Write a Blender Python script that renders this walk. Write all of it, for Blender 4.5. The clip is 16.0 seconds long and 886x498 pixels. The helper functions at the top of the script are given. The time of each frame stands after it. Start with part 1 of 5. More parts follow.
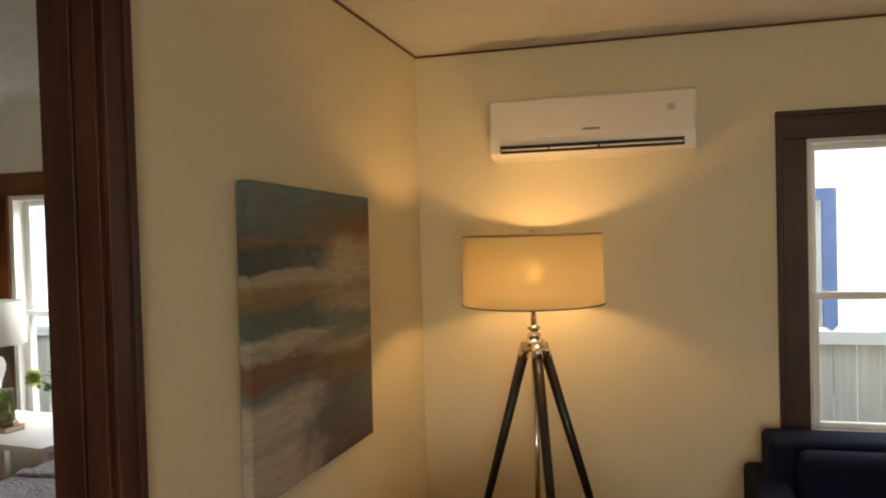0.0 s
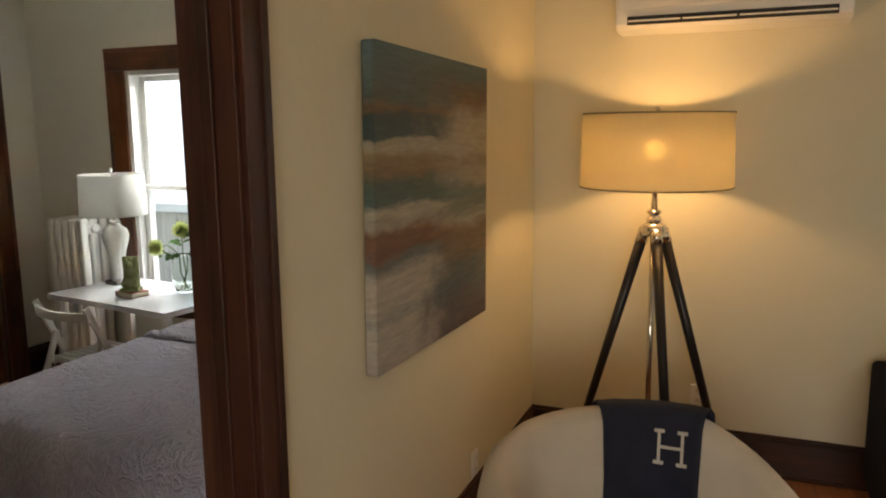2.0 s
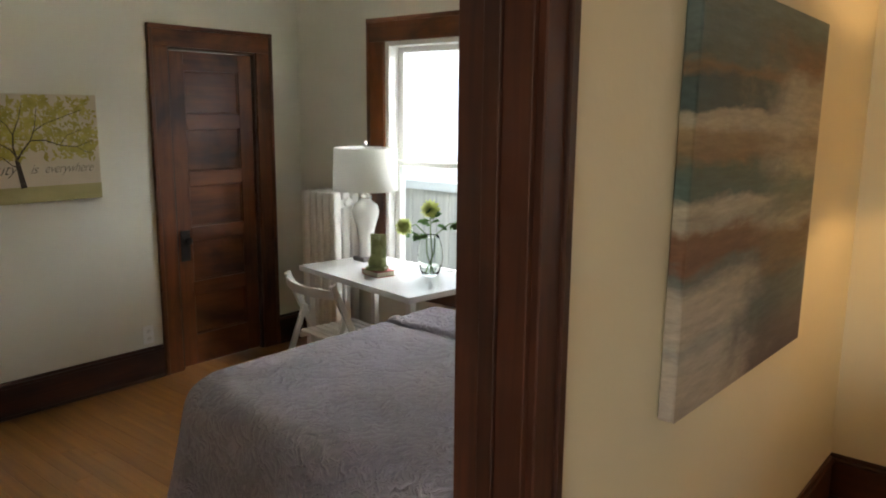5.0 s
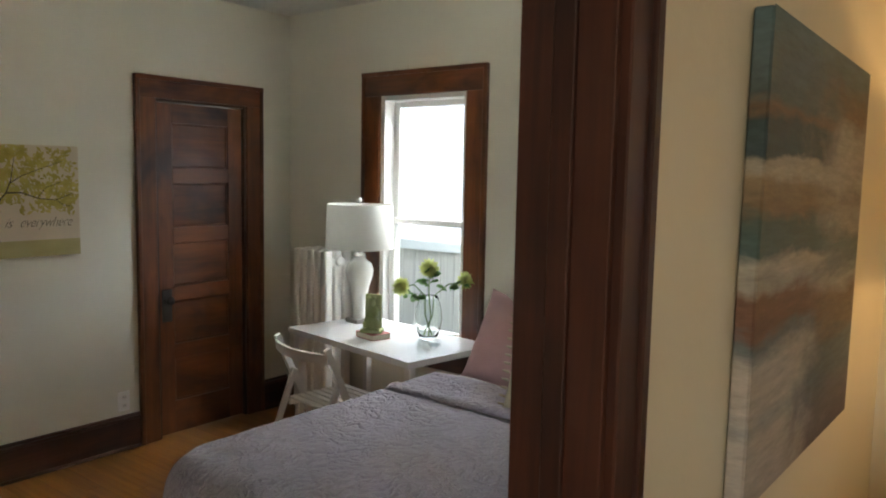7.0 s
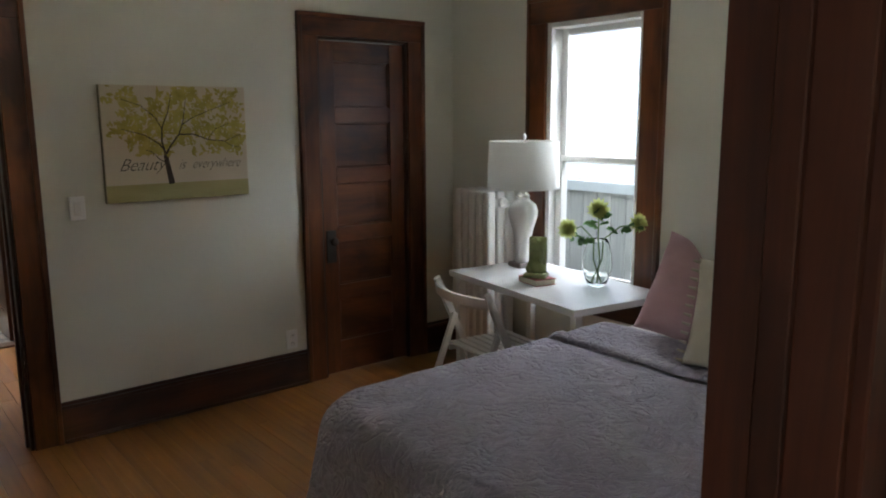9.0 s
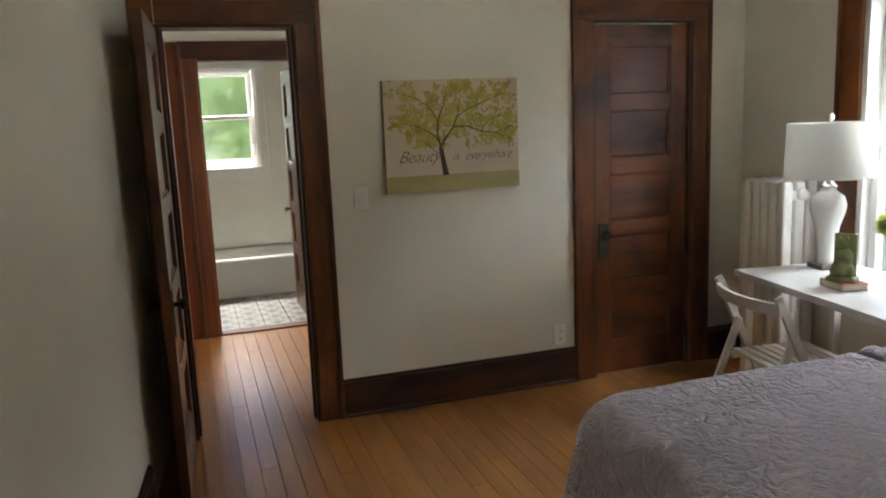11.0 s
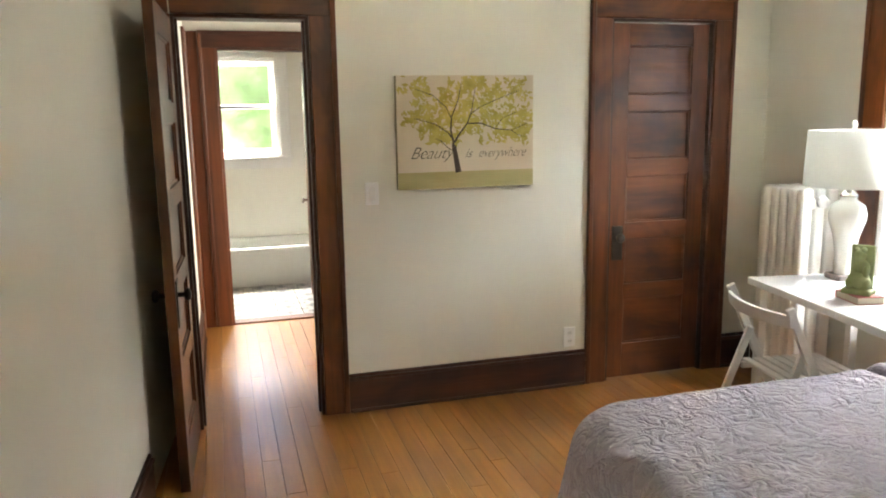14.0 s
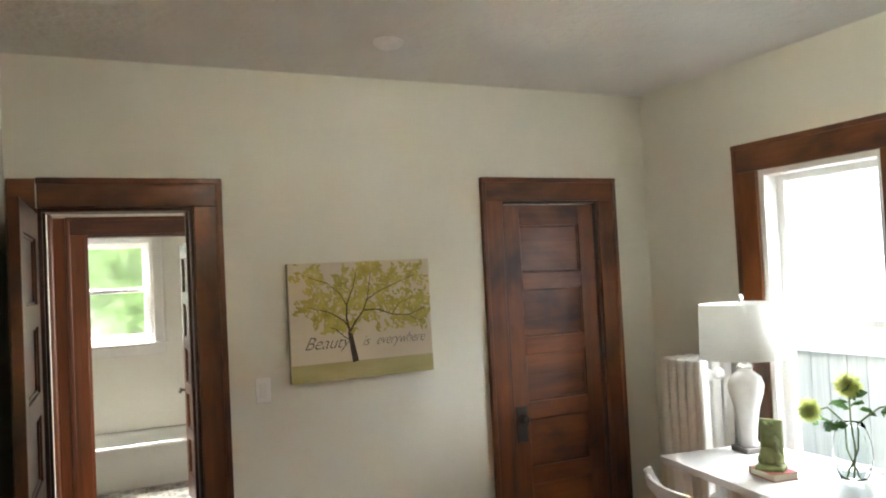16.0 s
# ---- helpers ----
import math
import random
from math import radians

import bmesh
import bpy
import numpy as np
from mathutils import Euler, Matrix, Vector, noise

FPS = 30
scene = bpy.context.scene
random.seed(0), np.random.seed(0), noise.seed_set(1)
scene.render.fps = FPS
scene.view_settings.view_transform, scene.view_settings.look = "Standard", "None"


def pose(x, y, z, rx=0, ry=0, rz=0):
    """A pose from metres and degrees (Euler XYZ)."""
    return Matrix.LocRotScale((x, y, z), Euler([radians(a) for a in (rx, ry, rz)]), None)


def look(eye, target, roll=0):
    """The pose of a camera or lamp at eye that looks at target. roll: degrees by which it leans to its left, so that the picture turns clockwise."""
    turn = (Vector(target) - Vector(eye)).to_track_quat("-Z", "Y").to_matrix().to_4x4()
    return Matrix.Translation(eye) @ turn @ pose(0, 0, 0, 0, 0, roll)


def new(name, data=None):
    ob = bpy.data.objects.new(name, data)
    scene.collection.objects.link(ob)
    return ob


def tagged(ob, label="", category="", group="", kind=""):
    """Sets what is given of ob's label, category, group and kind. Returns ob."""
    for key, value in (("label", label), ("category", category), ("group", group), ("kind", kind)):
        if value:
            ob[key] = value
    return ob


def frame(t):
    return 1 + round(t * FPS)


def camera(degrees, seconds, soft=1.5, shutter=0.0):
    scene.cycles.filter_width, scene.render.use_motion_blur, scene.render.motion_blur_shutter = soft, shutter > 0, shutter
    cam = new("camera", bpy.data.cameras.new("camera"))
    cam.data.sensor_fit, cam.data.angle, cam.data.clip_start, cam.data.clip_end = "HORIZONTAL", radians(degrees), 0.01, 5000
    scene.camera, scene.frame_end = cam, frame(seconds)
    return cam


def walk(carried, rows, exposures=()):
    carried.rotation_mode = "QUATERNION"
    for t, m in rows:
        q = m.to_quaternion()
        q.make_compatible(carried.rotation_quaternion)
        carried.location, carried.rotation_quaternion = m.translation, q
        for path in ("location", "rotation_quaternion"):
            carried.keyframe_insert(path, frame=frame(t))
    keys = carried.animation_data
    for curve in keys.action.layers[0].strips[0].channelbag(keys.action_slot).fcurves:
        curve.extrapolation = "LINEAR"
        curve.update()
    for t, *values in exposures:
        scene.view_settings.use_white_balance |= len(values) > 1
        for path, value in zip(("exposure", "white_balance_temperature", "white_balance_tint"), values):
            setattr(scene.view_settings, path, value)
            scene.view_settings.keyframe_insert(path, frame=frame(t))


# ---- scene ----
cam = camera(60.5, 16.0, soft=2.0)
PATH = [
    (0, (1.214, -0.267, 1.815), (0.685, 1.662, 1.768), -1.6),
    (0.5, (1.239, -0.274, 1.793), (0.688, 1.644, 1.665), -1.2),
    (1, (1.225, -0.267, 1.758), (0.648, 1.634, 1.531), -0.4),
    (1.5, (1.168, -0.239, 1.743), (0.532, 1.636, 1.462), -0.1),
    (2, (1.074, -0.217, 1.734), (0.328, 1.611, 1.417), -0.6),
    (2.5, (0.994, -0.153, 1.723), (0.101, 1.603, 1.379), -1.9),
    (3, (0.93, -0.034, 1.715), (-0.126, 1.628, 1.367), -1.6),
    (3.5, (0.885, 0.057, 1.718), (-0.284, 1.638, 1.353), -0.5),
    (4, (0.843, 0.128, 1.713), (-0.413, 1.637, 1.336), 0.4),
    (4.2, (0.814, 0.138, 1.706), (-0.465, 1.628, 1.327), 0.6),
    (6.3, (0.539, 0.157, 1.68), (-0.655, 1.736, 1.395), 0.9),
    (6.5, (0.521, 0.176, 1.673), (-0.672, 1.76, 1.413), 1.2),
    (7, (0.472, 0.233, 1.654), (-0.758, 1.798, 1.455), 1.1),
    (7.5, (0.407, 0.307, 1.63), (-0.887, 1.818, 1.427), 0.8),
    (8, (0.358, 0.363, 1.61), (-1.067, 1.74, 1.337), 0.6),
    (8.2, (0.348, 0.388, 1.617), (-1.103, 1.73, 1.311), 0.7),
    (10.3, (0.246, 0.481, 1.548), (-1.498, 1.409, 1.237), -3.2),
    (10.5, (0.234, 0.515, 1.552), (-1.558, 1.344, 1.235), -3.3),
    (11, (0.2, 0.548, 1.546), (-1.675, 1.158, 1.213), -2.4),
    (11.5, (0.189, 0.588, 1.532), (-1.706, 1.09, 1.132), -1.0),
    (12, (0.172, 0.616, 1.515), (-1.711, 1.098, 1.044), -0.4),
    (12.5, (0.091, 0.618, 1.498), (-1.778, 1.111, 0.982), 0.3),
    (13, (0.077, 0.614, 1.487), (-1.788, 1.097, 0.95), 0.5),
    (13.5, (0.186, 0.61, 1.519), (-1.686, 1.11, 1.024), 0.3),
    (14, (0.19, 0.634, 1.563), (-1.702, 1.181, 1.213), -0.9),
    (14.5, (0.187, 0.653, 1.597), (-1.713, 1.218, 1.327), -1.8),
    (15, (0.124, 0.647, 1.623), (-1.76, 1.298, 1.461), -2.1),
    (15.5, (0.045, 0.632, 1.654), (-1.793, 1.416, 1.574), -1.9),
    (16, (-0.009, 0.605, 1.678), (-1.812, 1.469, 1.741), -2.9),
]
EXPOSURES = [(0.0, 1.5, 6900, 11), (2.0, 1.57, 6550, 10), (4.0, 1.75, 6500, 9), (6.5, 1.85, 6250, 9), (7.5, 1.45, 6150, 9), (8.2, 1.2, 5850, 10), (10.5, 1.6, 6150, 11), (11.5, 2.25, 6300, 11),
             (12.0, 2.47, 6450, 11), (12.6, 2.82, 6450, 11), (14.0, 3.07, 6350, 10), (15.0, 3.0, 6280, 10), (15.5, 2.8, 6250, 10), (16.0, 2.65, 6250, 10)]
walk(cam, [(t, look(eye, target, roll)) for t, eye, target, roll in PATH], EXPOSURES)

# ---- plan, in metres ----
EAST = -0.14      # bedroom face of the wall with the seascape; its living room face is x = 0
WEST = -3.66      # bedroom wall with the closet
NORTH = 3.75      # bedroom window wall
SOUTH = 0.33      # bedroom south wall at its west end; it runs a little askew
SKEW = 0.085      # how far that wall falls back for each metre eastward
LIVING = 3.70     # living room wall with the air conditioner
CEIL = 2.70
LCEIL = 2.765
DOOR_H = 2.06

# ---- world and light ----
world = bpy.data.worlds.new("sky")
scene.world = world
world.use_nodes = True
wn = world.node_tree
sky = wn.nodes.new("ShaderNodeTexSky")
sky.sky_type, sky.sun_disc = "NISHITA", False
sky.sun_elevation, sky.sun_rotation = radians(48), radians(140)
wn.links.new(sky.outputs[0], wn.nodes["Background"].inputs[0])
wn.nodes["Background"].inputs[1].default_value = 0.15


def lamp(name, kind, m, energy, colour, **settings):
    data = bpy.data.lights.new(name, kind)
    data.energy, data.color = energy, colour
    if kind == "AREA":
        data.shape, data.size, data.size_y = "RECTANGLE", settings["size"], settings["size_y"]
    elif kind == "SUN":
        data.angle = settings["angle"]
    else:
        data.shadow_soft_size = settings["radius"]
    ob = new(name, data)
    ob.matrix_world = m
    return ob


lamp("sun", "SUN", look((3, -4, 6), (0, 0, 0)), 3.6, (1, 0.95, 0.88), angle=radians(0.5))
lamp("window_daylight", "AREA", look((-2.40, 5.05, 3.05), (-2.2, 0.5, 1.35)), 104, (0.98, 0.99, 0.96), size=4.2, size_y=1.25)
lamp("bath_daylight", "AREA", look((-8.60, 0.63, 3.00), (-6.4, 0.7, 0.9)), 165, (1.0, 0.94, 0.83), size=1.6, size_y=1.0)
lamp("living_daylight", "AREA", look((2.35, 4.60, 3.10), (2.1, 2.2, 0.7)), 14, (0.95, 0.97, 1.0), size=1.6, size_y=1.0)
lamp("front_daylight", "AREA", look((2.0, -2.97, 1.55), (1.2, 1.0, 1.3)), 14, (1.0, 0.88, 0.70), size=1.5, size_y=1.3)
# Stands in an unseen added window, to light the hall from the north.
lamp("side_room_daylight", "AREA", look((-5.05, 3.20, 1.5), (-4.9, 0.6, 0.9)), 9, (1.0, 0.95, 0.86), size=0.8, size_y=1.2)
lamp("bulb", "POINT", pose(0.67, 3.30, 1.615), 4.2, (1.0, 0.57, 0.22), radius=0.05)
lamp("ceiling_bulb", "POINT", pose(-1.90, 2.03, 2.58), 54, (1.0, 0.92, 0.74), radius=0.06)


# ---- materials ----
def mat(name, colour=(0.8, 0.8, 0.8), rough=0.5, metal=0.0):
    m = bpy.data.materials.new(name)
    m.use_nodes = True
    b = m.node_tree.nodes["Principled BSDF"]
    b.inputs["Base Color"].default_value = (*colour, 1)
    b.inputs["Roughness"].default_value = rough
    b.inputs["Metallic"].default_value = metal
    return m


def nodes(m):
    t = m.node_tree
    return t, t.nodes["Principled BSDF"], t.links.new


def node(t, kind, **values):
    n = t.nodes.new(kind)
    for k, v in values.items():
        n.inputs[k].default_value = v
    return n


def coords(t, scale=(1, 1, 1), rot=(0, 0, 0), loc=(0, 0, 0)):
    c = t.nodes.new("ShaderNodeTexCoord")
    p = t.nodes.new("ShaderNodeMapping")
    p.inputs["Scale"].default_value, p.inputs["Rotation"].default_value, p.inputs["Location"].default_value = scale, rot, loc
    t.links.new(c.outputs["Object"], p.inputs[0])
    return p.outputs[0]


def ramp(t, source, stops):
    r = t.nodes.new("ShaderNodeValToRGB")
    e = r.color_ramp.elements
    while len(e) < len(stops):
        e.new(0.5)
    for el, (p, c) in zip(e, stops):
        el.position, el.color = p, (*c, 1)
    t.links.new(source, r.inputs[0])
    return r.outputs[0]


def bump(t, b, height, strength, distance):
    n = node(t, "ShaderNodeBump", Strength=strength, Distance=distance)
    t.links.new(height, n.inputs["Height"])
    t.links.new(n.outputs[0], b.inputs["Normal"])


def noisy(name, a, c, rough, scale, relief_scale=60, relief=0.15, distance=0.002, stretch=(1, 1, 1), metal=0.0):
    """Two colours mixed by a large noise, with a fine relief."""
    m = mat(name, a, rough, metal)
    t, b, link = nodes(m)
    v = coords(t, stretch)
    n1 = node(t, "ShaderNodeTexNoise", Scale=scale, Detail=4.0)
    n2 = node(t, "ShaderNodeTexNoise", Scale=relief_scale, Detail=3.0)
    link(v, n1.inputs["Vector"]), link(v, n2.inputs["Vector"])
    link(ramp(t, n1.outputs[0], [(0.3, a), (0.7, c)]), b.inputs["Base Color"])
    bump(t, b, n2.outputs[0], relief, distance)
    return m


def wood(name, dark, light, rough=0.35, axis="z", coat=0.06, worn=0.0, vary=0.0):
    """Stained wood with grain along one axis, and old darkened patches where it is worn."""
    m = mat(name, dark, rough)
    t, b, link = nodes(m)
    s = {"x": (0.35, 7, 7), "y": (7, 0.35, 7), "z": (7, 7, 0.35)}[axis]
    v = coords(t, s)
    info = t.nodes.new("ShaderNodeObjectInfo")
    add = t.nodes.new("ShaderNodeVectorMath")
    scale = t.nodes.new("ShaderNodeMath")
    scale.operation, scale.inputs[1].default_value = "MULTIPLY", 9.0
    link(info.outputs["Random"], scale.inputs[0])
    link(v, add.inputs[0]), link(scale.outputs[0], add.inputs[1])
    grain = node(t, "ShaderNodeTexNoise", Scale=5.0, Detail=6.0, Roughness=0.65, Distortion=0.6)
    cloud = node(t, "ShaderNodeTexNoise", Scale=0.9, Detail=3.0)
    link(add.outputs[0], grain.inputs["Vector"]), link(add.outputs[0], cloud.inputs["Vector"])
    mix = t.nodes.new("ShaderNodeMath")
    mix.operation = "MULTIPLY_ADD"
    mix.inputs[1].default_value = 0.5
    link(grain.outputs[0], mix.inputs[0])
    half = t.nodes.new("ShaderNodeMath")
    half.operation, half.inputs[1].default_value = "MULTIPLY", 0.5
    link(cloud.outputs[0], half.inputs[0]), link(half.outputs[0], mix.inputs[2])
    colour = ramp(t, mix.outputs[0], [(0.35, dark), (0.65, light)])
    if worn:
        patch = node(t, "ShaderNodeTexNoise", Scale=3.2, Detail=3.0, Roughness=0.6, Distortion=0.5)
        shift = t.nodes.new("ShaderNodeVectorMath")
        link(coords(t, {"x": (0.6, 1.3, 1.3), "y": (1.3, 0.6, 1.3), "z": (1.3, 1.3, 0.6)}[axis]), shift.inputs[0])
        link(scale.outputs[0], shift.inputs[1])
        link(shift.outputs[0], patch.inputs["Vector"])
        tint = t.nodes.new("ShaderNodeMix")
        tint.data_type, tint.blend_type = "RGBA", "MULTIPLY"
        tint.inputs[0].default_value = worn
        link(colour, tint.inputs["A"])
        link(ramp(t, patch.outputs[0], [(0.36, (0.28, 0.24, 0.24)), (0.52, (0.85, 0.82, 0.80)), (0.68, (1.25, 1.3, 1.35))]), tint.inputs["B"])
        colour = tint.outputs["Result"]
    if vary:
        board = t.nodes.new("ShaderNodeMix")
        board.data_type, board.blend_type = "RGBA", "MULTIPLY"
        board.inputs[0].default_value = vary
        link(colour, board.inputs["A"])
        pick = t.nodes.new("ShaderNodeNewGeometry")
        both = t.nodes.new("ShaderNodeMath")
        both.operation = "ADD"
        link(info.outputs["Random"], both.inputs[0]), link(pick.outputs["Random Per Island"], both.inputs[1])
        part_of = t.nodes.new("ShaderNodeMath")
        part_of.operation = "FRACT"
        link(both.outputs[0], part_of.inputs[0])
        link(ramp(t, part_of.outputs[0], [(0.0, (0.68, 0.58, 0.50)), (0.35, (0.95, 0.91, 0.86)), (0.7, (1.05, 1.03, 0.98)), (1.0, (1.18, 1.16, 1.10))]), board.inputs["B"])
        colour = board.outputs["Result"]
    link(colour, b.inputs["Base Color"])
    b.inputs["Coat Weight"].default_value, b.inputs["Coat Roughness"].default_value = coat, 0.25
    bump(t, b, grain.outputs[0], 0.12, 0.001)
    return m


WALL = noisy("wall_paint", (0.70, 0.645, 0.475), (0.75, 0.69, 0.515), 0.5, 1.3, 20, 0.34, 0.006)
WALL_BED = noisy("bedroom_paint", (0.70, 0.69, 0.60), (0.75, 0.74, 0.65), 0.55, 1.3, 26, 0.2, 0.004)
CEILING = noisy("ceiling_paint", (0.70, 0.69, 0.65), (0.76, 0.75, 0.71), 0.8, 2.0, 22, 0.9, 0.012)
BATH_PAINT = noisy("bath_paint", (0.78, 0.76, 0.68), (0.82, 0.80, 0.73), 0.5, 1.5, 30, 0.1, 0.002)
TRIM = wood("dark_trim", (0.023, 0.0064, 0.0034), (0.082, 0.0230, 0.0086), 0.5, "z", 0.0, 0.7)
TRIM_X = wood("dark_trim_x", (0.023, 0.0064, 0.0034), (0.082, 0.0230, 0.0086), 0.5, "x", 0.0, 0.7)
TRIM_Y = wood("dark_trim_y", (0.023, 0.0064, 0.0034), (0.082, 0.0230, 0.0086), 0.5, "y", 0.0, 0.7)
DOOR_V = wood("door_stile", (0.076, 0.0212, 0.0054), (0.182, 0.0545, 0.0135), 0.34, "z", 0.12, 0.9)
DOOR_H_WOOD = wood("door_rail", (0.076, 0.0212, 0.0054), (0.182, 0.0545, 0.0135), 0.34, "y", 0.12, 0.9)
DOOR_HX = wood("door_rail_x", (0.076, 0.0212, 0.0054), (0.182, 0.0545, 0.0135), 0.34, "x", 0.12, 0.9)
HALL_WOOD = wood("hall_trim", (0.055, 0.016, 0.006), (0.20, 0.060, 0.020), 0.38)
FLOORWOOD = wood("floor_plank", (0.245, 0.090, 0.016), (0.430, 0.186, 0.038), 0.32, "x", 0.25, vary=0.42)
LIVINGWOOD = wood("living_plank", (0.20, 0.07, 0.03), (0.34, 0.14, 0.06), 0.3, "y", 0.4)
GAP = mat("floor_gap", (0.09, 0.035, 0.015), 0.8)
WHITE = noisy("white_paint", (0.78, 0.77, 0.74), (0.83, 0.82, 0.79), 0.38, 3, 50, 0.05, 0.001)
PLASTIC = mat("white_plastic", (0.80, 0.79, 0.76), 0.32)
DARKSLOT = mat("dark_slot", (0.02, 0.02, 0.02), 0.6)
IRON = noisy("black_iron", (0.016, 0.014, 0.013), (0.03, 0.026, 0.024), 0.45, 20, 80, 0.2, 0.001)
CHROME = mat("chrome", (0.75, 0.72, 0.68), 0.15, 1.0)
BLACKWOOD = wood("black_wood", (0.010, 0.009, 0.012), (0.022, 0.018, 0.020), 0.35)
NAVY = noisy("navy_fabric", (0.004, 0.007, 0.022), (0.007, 0.012, 0.032), 0.9, 8, 400, 0.5, 0.002)
NAVY.node_tree.nodes["Principled BSDF"].inputs["Specular IOR Level"].default_value = 0.15
THROW = noisy("navy_knit", (0.012, 0.014, 0.030), (0.020, 0.022, 0.042), 0.95, 10, 300, 0.8, 0.003)
CREAM = noisy("cream_fabric", (0.56, 0.49, 0.40), (0.64, 0.57, 0.47), 0.85, 5, 350, 0.3, 0.001)


def glass_mat():
    m = mat("window_glass", (1, 1, 1), 0.0)
    t, b, link = nodes(m)
    b.inputs["Transmission Weight"].default_value, b.inputs["IOR"].default_value = 1.0, 1.01
    return m


GLASS = glass_mat()
# Bathroom panes: clear glass, roughened so the view outside washes out like glare.
WASHED_GLASS = glass_mat()
WASHED_GLASS.name = "frosted_glass"
WASHED_GLASS.node_tree.nodes["Principled BSDF"].inputs["Roughness"].default_value = 0.2
WASHED_GLASS.node_tree.nodes["Principled BSDF"].inputs["IOR"].default_value = 1.12


def shade_mat(name, colour, through_colour, share):
    m = mat(name, colour, 0.9)
    t, b, link = nodes(m)
    tr = t.nodes.new("ShaderNodeBsdfTranslucent")
    mix = t.nodes.new("ShaderNodeMixShader")
    weave = node(t, "ShaderNodeTexNoise", Scale=260.0, Detail=2.0)
    link(coords(t, (1, 1, 3)), weave.inputs["Vector"])
    link(ramp(t, weave.outputs[0], [(0.3, tuple(c * 0.82 for c in through_colour)), (0.7, through_colour)]), tr.inputs[0])
    mix.inputs[0].default_value = share
    lobe = t.nodes.new("ShaderNodeBsdfRefraction")
    lobe.inputs["Roughness"].default_value, lobe.inputs["IOR"].default_value = 0.42, 1.02
    lobe.inputs["Color"].default_value = (*through_colour, 1)
    both = t.nodes.new("ShaderNodeMixShader")
    both.inputs[0].default_value = 0.18
    link(tr.outputs[0], both.inputs[1]), link(lobe.outputs[0], both.inputs[2])
    link(b.outputs[0], mix.inputs[1]), link(both.outputs[0], mix.inputs[2])
    link(mix.outputs[0], t.nodes["Material Output"].inputs[0])
    return m


LINEN = shade_mat("linen_shade", (0.66, 0.60, 0.46), (0.86, 0.78, 0.55), 0.5)
WHITESHADE = shade_mat("white_shade", (0.80, 0.80, 0.76), (0.80, 0.80, 0.76), 0.35)


# ---- mesh helpers ----
def link_mesh(name, bm, material, smooth=False):
    me = bpy.data.meshes.new(name)
    bm.normal_update()
    bm.to_mesh(me)
    bm.free()
    if material:
        me.materials.append(material)
    if smooth:
        for p in me.polygons:
            p.use_smooth = True
    return new(name, me)


def part(name, bm, material, parent, label="", smooth=False):
    ob = link_mesh(name, bm, material, smooth)
    ob.parent = parent
    return tagged(ob, label)


def solid(name, bm, material, label, category, kind="", smooth=False, group=""):
    return tagged(link_mesh(name, bm, material, smooth), label, category, group, kind)


def thing(name, label, category, m=None, group="", kind=""):
    ob = new(name)
    ob.empty_display_size = 0.1
    if m is not None:
        ob.matrix_world = m
    return tagged(ob, label, category, group, kind)


def box(x0, x1, y0, y1, z0, z1, bevel=0.0, bm=None, seg=1):
    own = bmesh.new()
    bmesh.ops.create_cube(own, size=1)
    bmesh.ops.scale(own, vec=(x1 - x0, y1 - y0, z1 - z0), verts=own.verts)
    bmesh.ops.translate(own, vec=((x0 + x1) / 2, (y0 + y1) / 2, (z0 + z1) / 2), verts=own.verts)
    if bevel:
        bmesh.ops.bevel(own, geom=own.edges[:], offset=bevel, segments=seg, affect="EDGES", profile=0.5)
    if bm is None:
        return own
    return merge(bm, own)


def merge(bm, own, m=None):
    if m is not None:
        own.transform(m)
    me = bpy.data.meshes.new("tmp")
    own.to_mesh(me)
    own.free()
    bm.from_mesh(me)
    bpy.data.meshes.remove(me)
    return bm


def lathe(profile, seg=32, bm=None, cap=True):
    """Turns (radius, height) pairs round the z axis."""
    bm = bm or bmesh.new()
    rings = []
    for r, z in profile:
        rings.append([bm.verts.new((r * math.cos(2 * math.pi * k / seg), r * math.sin(2 * math.pi * k / seg), z)) for k in range(seg)])
    for a, b in zip(rings, rings[1:]):
        for k in range(seg):
            bm.faces.new((a[k], a[(k + 1) % seg], b[(k + 1) % seg], b[k]))
    if cap:
        if profile[0][0] > 1e-4:
            bm.faces.new(rings[0][::-1])
        if profile[-1][0] > 1e-4:
            bm.faces.new(rings[-1])
    return bm


def rod(points, radius, seg=8, bm=None):
    """A tube along points; radius may be a list."""
    bm = bm or bmesh.new()
    pts = [Vector(p) for p in points]
    rad = radius if isinstance(radius, (list, tuple)) else [radius] * len(pts)
    rings = []
    for i, p in enumerate(pts):
        d = (pts[min(i + 1, len(pts) - 1)] - pts[max(i - 1, 0)]).normalized()
        u = d.orthogonal().normalized() if i == 0 else (u - d * u.dot(d)).normalized()
        w = d.cross(u)
        rings.append([bm.verts.new(p + (u * math.cos(2 * math.pi * k / seg) + w * math.sin(2 * math.pi * k / seg)) * rad[i]) for k in range(seg)])
    for a, b in zip(rings, rings[1:]):
        for k in range(seg):
            bm.faces.new((a[k], a[(k + 1) % seg], b[(k + 1) % seg], b[k]))
    bm.faces.new(rings[0][::-1]), bm.faces.new(rings[-1])
    return bm


